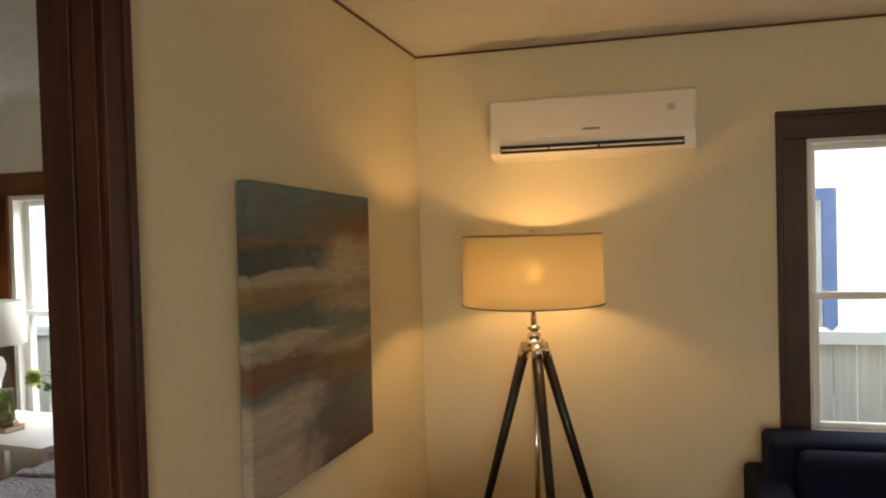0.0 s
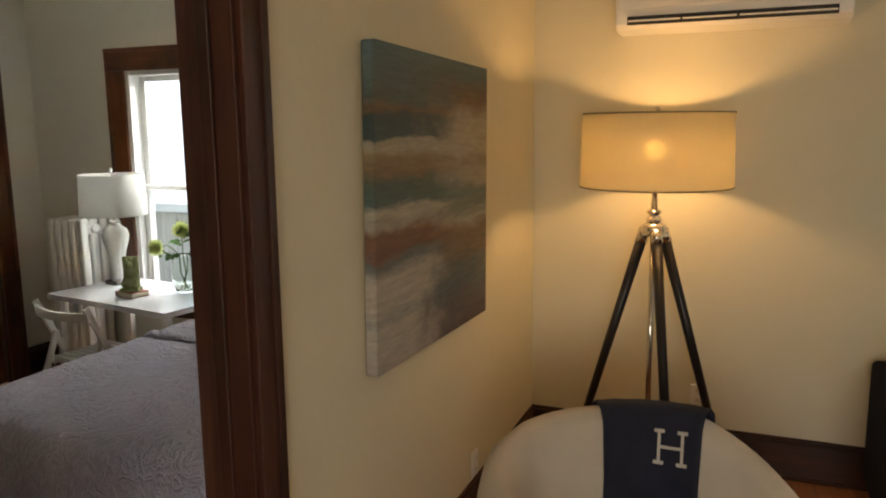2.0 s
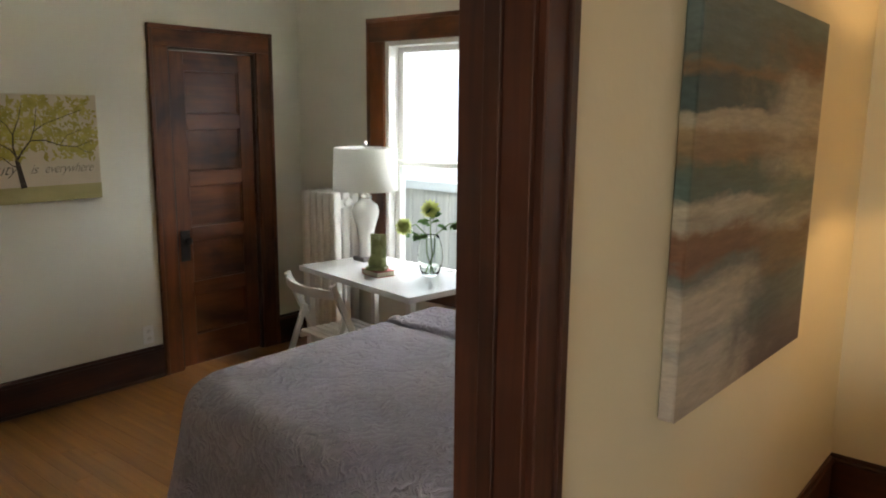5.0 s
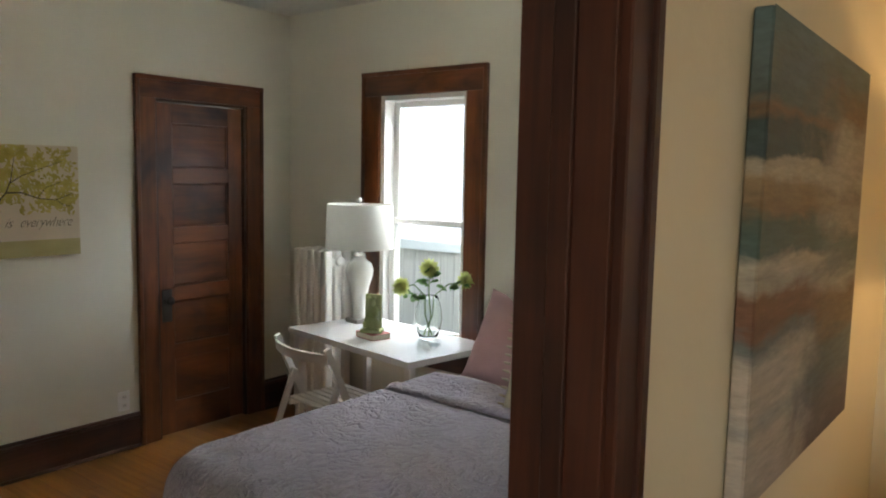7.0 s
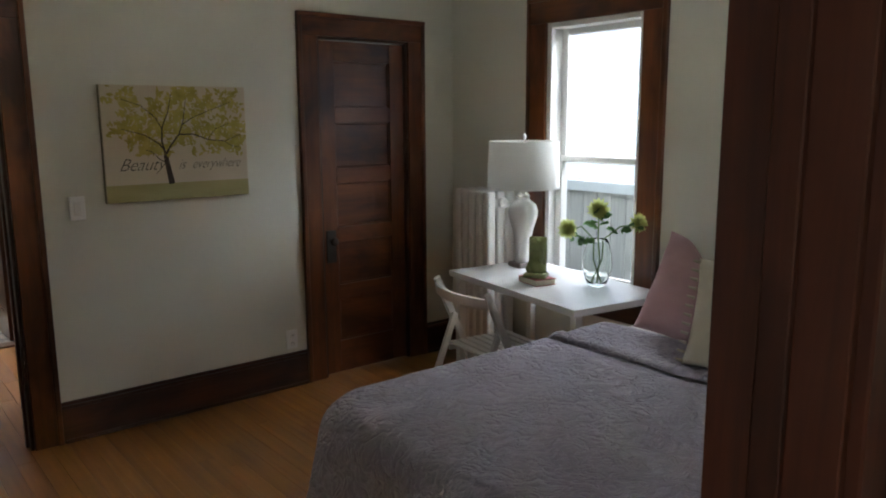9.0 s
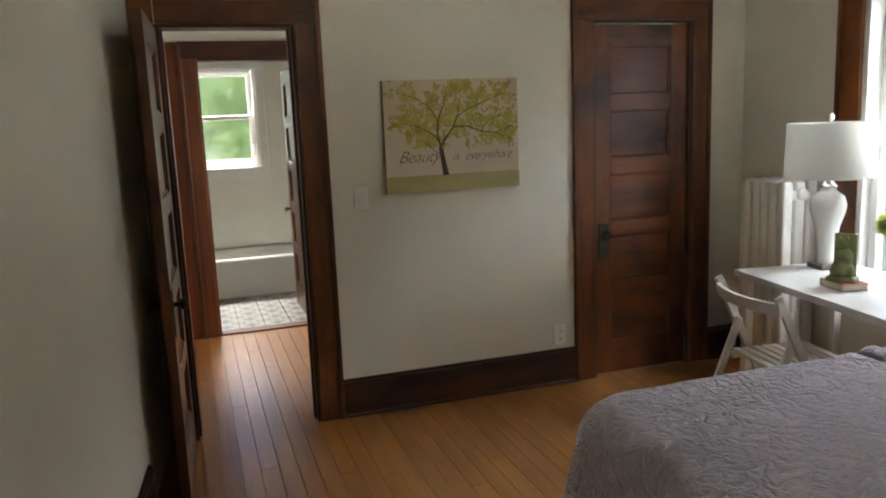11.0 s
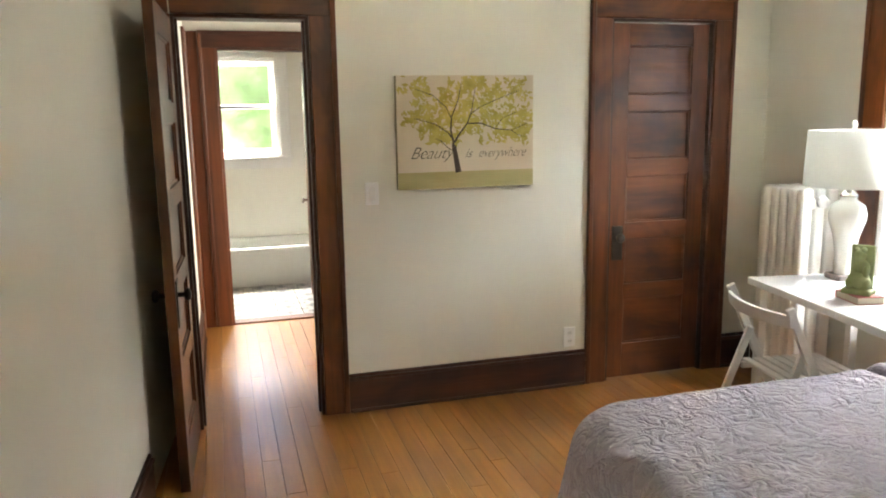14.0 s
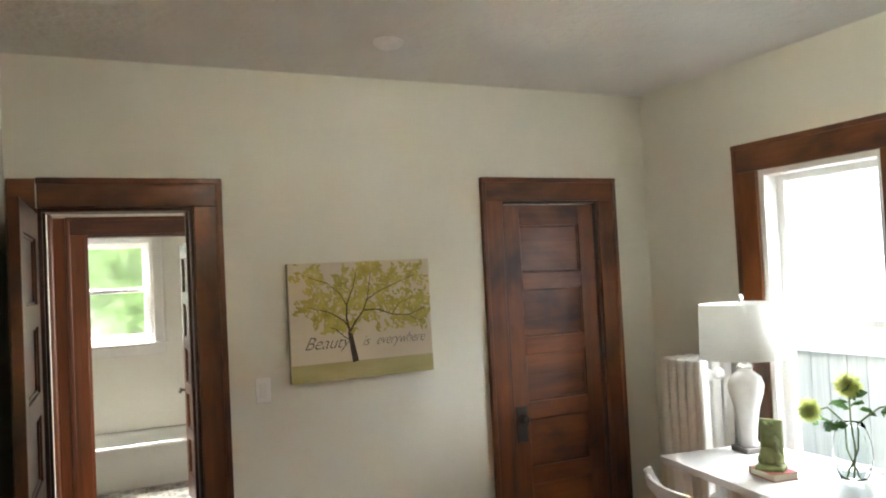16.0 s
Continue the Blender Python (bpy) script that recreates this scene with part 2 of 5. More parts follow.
def slab_with_holes(axis, p0, p1, u0, u1, z0, z1, holes=()):
    """A wall between p0 and p1 on an axis, along u, with openings (u0, u1, z0, z1) through it."""
    bm = bmesh.new()
    us = sorted({u0, u1, *[h[0] for h in holes], *[h[1] for h in holes]})
    zs = sorted({z0, z1, *[h[2] for h in holes], *[h[3] for h in holes]})
    full = {}
    for i in range(len(us) - 1):
        for j in range(len(zs) - 1):
            cu, cz = (us[i] + us[i + 1]) / 2, (zs[j] + zs[j + 1]) / 2
            full[i, j] = not any(h[0] < cu < h[1] and h[2] < cz < h[3] for h in holes)

    def at(p, u, z):
        return bm.verts.new((p, u, z) if axis == "x" else (u, p, z))

    def quad(*c):
        bm.faces.new([at(*q) for q in c])

    for (i, j), f in full.items():
        if not f:
            continue
        a, b, c, d = us[i], us[i + 1], zs[j], zs[j + 1]
        quad((p0, a, c), (p0, b, c), (p0, b, d), (p0, a, d))
        quad((p1, a, c), (p1, b, c), (p1, b, d), (p1, a, d))
        if not full.get((i - 1, j)):
            quad((p0, a, c), (p1, a, c), (p1, a, d), (p0, a, d))
        if not full.get((i + 1, j)):
            quad((p0, b, c), (p1, b, c), (p1, b, d), (p0, b, d))
        if not full.get((i, j - 1)):
            quad((p0, a, c), (p1, a, c), (p1, b, c), (p0, b, c))
        if not full.get((i, j + 1)):
            quad((p0, a, d), (p1, a, d), (p1, b, d), (p0, b, d))
    bmesh.ops.remove_doubles(bm, verts=bm.verts, dist=1e-5)
    bmesh.ops.recalc_face_normals(bm, faces=bm.faces)
    return bm


# ---- walls, floors, ceilings ----
DOORWAY = (0.16, 1.21, 0, 2.46)       # living room to bedroom
HALLDOOR = (0.45, 1.084, 0, 2.04)      # bedroom to hall
CLOSET = (2.72, 3.37, 0, DOOR_H)
WINDOW = (-2.80, -2.13, 0.62, 2.12)
LWINDOW = (1.935, 2.735, 0.78, 2.207)
BATHDOOR = (0.645, 1.40, 0, 2.055)
BATHWIN = (0.475, 1.225, 1.17, 2.13)


def wall(name, axis, p0, p1, u0, u1, holes=(), material=None, z1=CEIL, words="cream painted plaster wall"):
    return solid(name, slab_with_holes(axis, p0, p1, u0, u1, 0, z1, holes), material or WALL, words, "wall", "structure")


wall("wall_between", "x", EAST, 0, -3.0, NORTH + 0.14, [DOORWAY], z1=LCEIL)
wall("wall_living_north", "y", LIVING, LIVING + 0.16, 0.0, 4.2, [LWINDOW], z1=LCEIL)
wall("wall_living_east", "x", 4.2, 4.34, -3.0, LIVING + 0.16, z1=LCEIL)
wall("wall_living_south", "y", -3.14, -3.0, EAST, 4.34, [(1.2, 2.8, 0.85, 2.25)], z1=LCEIL)
wall("wall_bedroom_north", "y", NORTH, NORTH + 0.16, WEST - 0.14, EAST, [WINDOW], WALL_BED)
south_wall = wall("wall_bedroom_south", "y", -0.12, 0, -0.13, EAST - WEST + 0.02, (), WALL_BED)
SOUTH_TURN = pose(WEST, SOUTH, 0, 0, 0, -math.degrees(math.atan(SKEW)))
south_wall.matrix_world = SOUTH_TURN
wall("wall_bedroom_west", "x", WEST - 0.13, WEST, SOUTH - 0.06, NORTH, [HALLDOOR, CLOSET], WALL_BED)
wall("wall_hall_south", "y", 0.31, 0.43, -5.66, WEST - 0.13, (), BATH_PAINT)
# The opening and the room beyond are unseen, added to let that light in.
wall("wall_hall_north", "y", 1.53, 1.65, -5.66, WEST - 0.13, [(-5.55, -4.52, 0, 2.1)], BATH_PAINT)
wall("wall_side_room_north", "y", 3.24, 3.36, -5.66, WEST - 0.75, [(-5.5, -4.6, 0.85, 2.15)], BATH_PAINT)
wall("wall_bath_east", "x", -5.78, -5.66, -0.8, 3.36, [BATHDOOR], BATH_PAINT)
wall("wall_bath_west", "x", -7.86, -7.72, -0.8, 2.4, [BATHWIN], BATH_PAINT)
wall("wall_bath_south", "y", -0.92, -0.8, -7.86, -5.66, (), BATH_PAINT)
wall("wall_bath_north", "y", 2.4, 2.52, -7.86, -5.66, (), BATH_PAINT)
solid("wall_closet_back", box(WEST - 0.75, WEST - 0.65, 1.65, NORTH + 0.14, 0, CEIL), WALL_BED, "plain plaster back wall of the closet", "wall", "structure")
solid("wall_hall_room_back", box(-5.66, WEST - 0.13, -0.6, -0.5, 0, CEIL), WALL_BED, "plain plaster wall behind the hall door", "wall", "structure")

solid("floor_bedroom", box(-3.80, EAST / 2, SOUTH - 0.4, NORTH + 0.1, -0.12, -0.012), GAP, "dark subfloor under narrow planks", "floor", "structure")
solid("floor_living", box(EAST / 2, 4.34, -3.1, LIVING + 0.16, -0.12, -0.012), GAP, "dark subfloor under living room planks", "floor", "structure")
solid("floor_hall", box(-5.66, -3.80, -0.6, NORTH + 0.1, -0.12, -0.012), GAP, "dark subfloor under hall planks", "floor", "structure")
solid("ceiling_living", box(EAST / 2, 4.34, -3.14, NORTH + 0.3, LCEIL, LCEIL + 0.15), CEILING, "off-white plaster ceiling of the living room", "ceiling", "structure")
solid("ceiling_bedroom", box(-7.86, EAST / 2 - 0.002, -3.14, NORTH + 0.3, CEIL, CEIL + 0.19), CEILING, "off-white textured plaster ceiling with soft stipple", "ceiling", "structure")


def planks(name, x0, x1, y0, y1, along, width, material, parent_name, near, seed, label, deep=None):
    """Narrow floor boards: those in the near box are pieces, the rest one mesh."""
    rnd = random.Random(seed)
    parent = bpy.data.objects[parent_name]
    meshes = {}
    rest = bmesh.new()
    n = int(round(((y1 - y0) if along == "x" else (x1 - x0)) / width))
    count = 0
    for i in range(n):
        lo = x0 if along == "x" else y0
        if deep and deep[0] < y0 + (i + 0.5) * width < deep[1]:
            lo = deep[2]
        a = lo - rnd.random() * 1.2
        end = x1 if along == "x" else y1
        while a < end:
            length = rnd.choice((0.9, 1.2, 1.5, 1.9, 2.3))
            b = min(a + length, end)
            s = max(a, lo)
            across = (y0 if along == "x" else x0) + i * width
            if b - s > 0.004:
                cx, cy = ((s + b) / 2, across + width / 2) if along == "x" else (across + width / 2, (s + b) / 2)
                key = round(b - s, 3)
                inside = near[0] < cx < near[1] and near[2] < cy < near[3]
                own = None
                if key not in meshes or not inside:
                    h, w = (b - s) / 2 - 0.0007, width / 2 - 0.0007
                    own = box(-h, h, -w, w, -0.012, 0, 0.0008) if along == "x" else box(-w, w, -h, h, -0.012, 0, 0.0008)
                if inside and count < 290:
                    if key not in meshes:
                        me = bpy.data.meshes.new("floor_plank")
                        own.to_mesh(me)
                        own.free()
                        me.materials.append(material)
                        meshes[key] = me
                    ob = new("floor_plank", meshes[key])
                    ob.location = (cx, cy, rnd.uniform(-0.0003, 0.0))
                    ob.parent = parent
                    count += 1
                elif own is not None:
                    own.transform(Matrix.Translation((cx, cy, 0)))
                    merge(rest, own)
                else:
                    h, w = (b - s) / 2 - 0.0007, width / 2 - 0.0007
                    merge(rest, box(-h, h, -w, w, -0.012, 0, 0.0008) if along == "x" else box(-w, w, -h, h, -0.012, 0, 0.0008), Matrix.Translation((cx, cy, 0)))
            a = b
    ob = part(name, rest, material, parent, label)
    tagged(ob, kind="stuff")


# ---- trim ----
def casing(parent, axis, face, out, u0, u1, z1, w=0.125, d=0.022, sill=None, wood_v=None, wood_h=None, sides=(True, True)):
    """Flat casing with a raised outer bead round an opening on one wall face."""
    wood_v = wood_v or TRIM
    wood_h = wood_h or (TRIM_Y if axis == "x" else TRIM_X)
    z0 = 0.0 if sill is None else sill

    def piece(name, ua, ub, za, zb, depth, m):
        a, b = sorted((face, face + out * depth))
        bm = box(a, b, ua, ub, za, zb, 0.003) if axis == "x" else box(ua, ub, a, b, za, zb, 0.003)
        part(name, bm, m, parent)

    for on, (ua, ub), (ba, bb) in zip(sides, ((u0 - w, u0), (u1, u1 + w)), ((u0 - w - 0.004, u0 - w + 0.022), (u1 + w - 0.022, u1 + w + 0.004))):
        if on:
            piece("side_casing", ua, ub, z0, z1, d, wood_v)
            piece("casing_bead", ba, bb, z0, z1 + w, d + 0.009, wood_v)
    a = u0 - (w if sides[0] else 0)
    b = u1 + (w if sides[1] else 0)
    piece("head_casing", a, b, z1, z1 + w, d + 0.002, wood_h)
    piece("head_bead", a - 0.004, b + 0.004, z1 + w - 0.022, z1 + w + 0.004, d + 0.011, wood_h)


def lining(parent, axis, p0, p1, u0, u1, z1, t=0.016, wood_v=None, stop=None):
    wood_v = wood_v or TRIM
    for a, b in ((u0, u0 + t), (u1 - t, u1)):
        part("jamb", box(p0 - 0.007, p1 + 0.007, a, b, 0, z1, 0.002) if axis == "x" else box(a, b, p0 - 0.007, p1 + 0.007, 0, z1, 0.002), wood_v, parent)
    a, b = u0 + t, u1 - t
    part("head_jamb", box(p0 - 0.007, p1 + 0.007, a, b, z1 - t, z1, 0.002) if axis == "x" else box(a, b, p0 - 0.007, p1 + 0.007, z1 - t, z1, 0.002), TRIM_Y if axis == "x" else TRIM_X, parent)
    if stop:
        for c, d in ((u0 + t, u0 + t + 0.012), (u1 - t - 0.012, u1 - t)):
            part("door_stop", box(stop[0], stop[1], c, d, 0, z1 - t, 0.002) if axis == "x" else box(c, d, stop[0], stop[1], 0, z1 - t, 0.002), wood_v, parent)


doorway = thing("doorway_1", "dark-stained wooden doorway casing without a door", "doorway", kind="structure")
lining(doorway, "x", EAST, 0, *DOORWAY[:2], DOORWAY[3], stop=(-0.085, -0.05))
casing(doorway, "x", 0, 1, *DOORWAY[:2], DOORWAY[3], 0.086, 0.022)
casing(doorway, "x", EAST, -1, *DOORWAY[:2], DOORWAY[3], 0.084, 0.012, sides=(False, True))

hall_casing = thing("doorway_2", "dark-stained casing of the doorway to the hall", "doorway", kind="structure")
lining(hall_casing, "x", WEST - 0.13, WEST, *HALLDOOR[:2], HALLDOOR[3], stop=(WEST - 0.08, WEST - 0.045))
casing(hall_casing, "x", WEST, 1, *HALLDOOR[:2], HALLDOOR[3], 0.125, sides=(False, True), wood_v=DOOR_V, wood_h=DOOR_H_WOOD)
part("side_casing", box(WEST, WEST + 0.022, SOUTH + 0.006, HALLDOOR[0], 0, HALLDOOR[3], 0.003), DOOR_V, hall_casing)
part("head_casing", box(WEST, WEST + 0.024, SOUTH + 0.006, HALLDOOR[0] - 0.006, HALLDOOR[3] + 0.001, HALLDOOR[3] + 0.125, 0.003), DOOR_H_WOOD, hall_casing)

closet_casing = thing("doorway_3", "dark-stained casing of the closet door", "doorway", kind="structure")
lining(closet_casing, "x", WEST - 0.13, WEST, *CLOSET[:2], CLOSET[3])
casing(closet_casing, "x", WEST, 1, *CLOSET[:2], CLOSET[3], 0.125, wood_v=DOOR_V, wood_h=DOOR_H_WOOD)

bath_casing = thing("doorway_4", "reddish brown casing of the bathroom doorway", "doorway", kind="structure")
lining(bath_casing, "x", -5.78, -5.66, *BATHDOOR[:2], BATHDOOR[3], wood_v=HALL_WOOD)
casing(bath_casing, "x", -5.66, 1, *BATHDOOR[:2], BATHDOOR[3], 0.115, wood_v=HALL_WOOD)
part("corner_board", box(-5.66, -5.638, 0.453, BATHDOOR[0] - 0.120, 0, BATHDOOR[3] + 0.115, 0.003), HALL_WOOD, bath_casing)
for board_x in (-5.655, -5.50):
    part("return_board", box(board_x, board_x + 0.15, 0.43, 0.452, 0, BATHDOOR[3] + 0.115, 0.004), HALL_WOOD, bath_casing)


def baseboard(name, axis, face, out, u0, u1, label="dark-stained tall baseboard with a moulded top"):
    ob = thing(name, label, "baseboard", kind="structure")
    m = TRIM_Y if axis == "x" else TRIM_X

    def strip(n, depth, za, zb, bev):
        a, b = sorted((face, face + out * depth))
        part(n, box(a, b, u0, u1, za, zb, bev) if axis == "x" else box(u0, u1, a, b, za, zb, bev), m, ob)

    strip("board", 0.018, 0.0, 0.175, 0.002)
    strip("cap", 0.026, 0.175, 0.192, 0.004)
    strip("cap_lip", 0.014, 0.192, 0.21, 0.004)
    strip("shoe", 0.032, 0.0, 0.018, 0.006)
    return ob


baseboard("baseboard_1", "x", WEST, 1, HALLDOOR[1] + 0.131, CLOSET[0] - 0.131)
baseboard("baseboard_2", "x", WEST, 1, CLOSET[1] + 0.131, NORTH - 0.034)
baseboard("baseboard_3", "y", NORTH, -1, WEST, EAST - 0.034)
baseboard("baseboard_4", "y", 0, 1, 0.70, EAST - WEST).matrix_world = SOUTH_TURN
baseboard("baseboard_5", "x", EAST, -1, DOORWAY[1] + 0.092, NORTH - 0.034)
baseboard("baseboard_6", "x", 0, 1, DOORWAY[1] + 0.092, LIVING - 0.034)
baseboard("baseboard_7", "y", LIVING, -1, 0.0, 4.2)
baseboard("baseboard_8", "x", 0, 1, -3.0, DOORWAY[0] - 0.092)
baseboard("baseboard_9", "y", 0.43, 1, -5.34, WEST - 0.131)

crown = thing("trim_ceiling", "thin brown strip between wall and ceiling", "trim", kind="structure")
part("strip", box(0.0, 4.2, LIVING - 0.008, LIVING, LCEIL - 0.012, LCEIL - 0.002), DOOR_HX, crown)
part("strip", box(0.0, 0.008, -3.0, LIVING - 0.009, LCEIL - 0.012, LCEIL - 0.002), DOOR_H_WOOD, crown)


# ---- doors ----
def panel_door(name, w, h, label, knob_side, materials, faces=(-1, 1), plate=True, hinge_side=-1):
    """A five-panel door in its own frame: hinge at x = 0, leaf along +x, 40 mm thick about y = 0."""
    stile_m, rail_m = materials
    ob = thing(name, label, "door")
    s, t = 0.105, 0.02
    for a, b in ((0, s), (w - s, w)):
        part("stile", box(a, b, -t, t, 0.008, h, 0.002), stile_m, ob)
    rails = [0.20] + [0.09] * 4 + [0.115]
    gap = (h - 0.008 - sum(rails)) / 5
    z = 0.008
    for i, r in enumerate(rails):
        part("rail", box(s, w - s, -t, t, z, z + r, 0.001), rail_m, ob)
        z += r
        if i < 5:
            bm = box(s, w - s, -0.003, 0.003, z, z + gap)
            for f in (-1, 1):
                a, b = sorted((f * 0.003, f * 0.012))
                for q in ((s, s + 0.012, z, z + gap), (w - s - 0.012, w - s, z, z + gap), (s + 0.012, w - s - 0.012, z, z + 0.012), (s + 0.012, w - s - 0.012, z + gap - 0.012, z + gap)):
                    box(q[0], q[1], a, b, q[2], q[3], 0.003, bm)
            part("panel", bm, rail_m, ob)
            z += gap
    kx = w - 0.055 if knob_side else 0.055
    for f in faces:
        a, b = sorted((f * t, f * (t + 0.005)))
        if plate:
            part("knob_plate", box(kx - 0.034, kx + 0.034, a, b, 0.715, 0.915, 0.004), IRON, ob, "black iron escutcheon plate")
        k = lathe([(0.010, 0), (0.010, 0.025), (0.022, 0.030), (0.027, 0.038), (0.024, 0.048), (0.012, 0.053), (0, 0.054)], 20)
        k.transform(Matrix.Translation((kx, f * (t + 0.004), 0.85)) @ pose(0, 0, 0, 90 if f < 0 else -90))
        part("knob", k, IRON if plate else CHROME, ob, "black door knob" if plate else "bright metal door knob", True)
    for hz in (0.25, 1.8):
        part("hinge", rod([(-0.006, hinge_side * (t + 0.004), hz - 0.05), (-0.006, hinge_side * (t + 0.004), hz + 0.05)], 0.008), IRON, ob)
    return ob


closet_door = panel_door("closet_door", CLOSET[1] - CLOSET[0] - 0.038, DOOR_H - 0.022, "closed dark-stained five-panel wooden closet door", True, (DOOR_V, DOOR_HX), hinge_side=1)
closet_door.matrix_world = pose(WEST - 0.035, CLOSET[1] - 0.019, 0, 0, 0, -90)
hall_door = panel_door("bedroom_door", 0.655, 2.015, "open dark-stained five-panel door beside the bedroom wall", True, (DOOR_V, DOOR_HX))
hall_door.matrix_world = pose(WEST + 0.03, HALLDOOR[0] - 0.020, 0, 0, 0, -2.2)
bath_door = panel_door("bathroom_door", 0.69, 2.01, "open reddish brown five-panel bathroom door", True, (HALL_WOOD, DOOR_HX), plate=False)
bath_door.matrix_world = pose(-5.80, BATHDOOR[1] - 0.030, 0, 0, 0, 181.0)


# ---- windows ----
def sash_window(name, axis, p, out, u0, u1, z0, z1, rail, label, frame_m, sash_m, depth=0.16, fw=0.03, sw=0.045, glazing=GLASS):
    """A double-hung window in the opening; p is the room face, out the way outdoors."""
    ob = thing(name, label, "window", kind="structure")

    def b(n, ua, ub, d0, d1, za, zb, m, bev=0.003, to=None):
        a, c = sorted((p + out * d0, p + out * d1))
        return part(n, box(a, c, ua, ub, za, zb, bev) if axis == "x" else box(ua, ub, a, c, za, zb, bev), m, to or ob)

    b("frame", u0, u0 + fw, 0.0, depth, z0, z1, frame_m), b("frame", u1 - fw, u1, 0.0, depth, z0, z1, frame_m)
    b("frame_head", u0 + fw, u1 - fw, 0.0, depth, z1 - fw, z1, frame_m)
    b("window_sill", u0 + fw, u1 - fw, 0.0, depth + 0.03, z0, z0 + fw, frame_m)
    ua, ub = u0 + fw, u1 - fw
    for n, d, za, zb in (("lower_sash", 0.055, z0 + fw, rail + 0.02), ("upper_sash", 0.09, rail - 0.02, z1 - fw)):
        s = b(n, ua, ua + sw, d, d + 0.032, za, zb, sash_m)
        b("sash_stile", ub - sw, ub, d, d + 0.032, za, zb, sash_m, to=s)
        b("sash_rail", ua + sw, ub - sw, d, d + 0.032, za, za + sw, sash_m, to=s)
        b("sash_rail", ua + sw, ub - sw, d, d + 0.032, zb - sw * 0.8, zb, sash_m, to=s)
        g = b("pane", ua + sw, ub - sw, d + 0.013, d + 0.017, za + sw, zb - sw * 0.8, glazing, 0, to=s)
        g.visible_shadow = False
    return ob


w1 = sash_window("window_1", "y", NORTH, 1, *WINDOW, 1.35, "bright double-hung bedroom window with white sashes in dark casing", WHITE, WHITE)
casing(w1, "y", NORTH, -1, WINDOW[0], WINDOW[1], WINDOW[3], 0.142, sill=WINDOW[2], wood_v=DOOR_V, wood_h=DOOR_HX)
part("stool", box(WINDOW[0] - 0.16, WINDOW[1] + 0.16, NORTH - 0.06, NORTH + 0.02, WINDOW[2] - 0.03, WINDOW[2], 0.006), TRIM_X, w1)
part("apron", box(WINDOW[0] - 0.13, WINDOW[1] + 0.13, NORTH - 0.02, NORTH, WINDOW[2] - 0.14, WINDOW[2] - 0.031, 0.003), TRIM_X, w1)
w2 = sash_window("window_2", "y", LIVING, 1, *LWINDOW, 1.45, "double-hung living room window with white vinyl sashes in dark casing", WHITE, WHITE, fw=0.022, sw=0.034)
casing(w2, "y", LIVING, -1, LWINDOW[0], LWINDOW[1], LWINDOW[3], 0.13, sill=LWINDOW[2])
part("stool", box(LWINDOW[0] - 0.15, LWINDOW[1] + 0.15, LIVING - 0.06, LIVING + 0.02, LWINDOW[2] - 0.03, LWINDOW[2], 0.006), TRIM_X, w2)
sash_window("window_5", "y", 3.24, 1, -5.5, -4.6, 0.85, 2.15, 1.5, "unseen window added off the hall to light it from the north", WHITE, WHITE)
w4 = sash_window("window_4", "y", -3.0, -1, 1.2, 2.8, 0.85, 2.25, 1.5, "wide front window of the living room", WHITE, WHITE)
casing(w4, "y", -3.0, 1, 1.2, 2.8, 2.25, 0.13, sill=0.85)
w3 = sash_window("window_3", "x", -7.72, -1, *BATHWIN, 1.66, "bright frosted bathroom window in white painted casing", WHITE, WHITE, glazing=WASHED_GLASS)
casing(w3, "x", -7.72, 1, BATHWIN[0], BATHWIN[1], BATHWIN[3], 0.10, sill=BATHWIN[2], wood_v=WHITE, wood_h=WHITE)
part("stool", box(-7.72, -7.66, BATHWIN[0] - 0.12, BATHWIN[1] + 0.12, BATHWIN[2] - 0.03, BATHWIN[2], 0.005), WHITE, w3)
part("apron", box(-7.72, -7.70, BATHWIN[0] - 0.10, BATHWIN[1] + 0.10, BATHWIN[2] - 0.12, BATHWIN[2] - 0.031, 0.003), WHITE, w3)

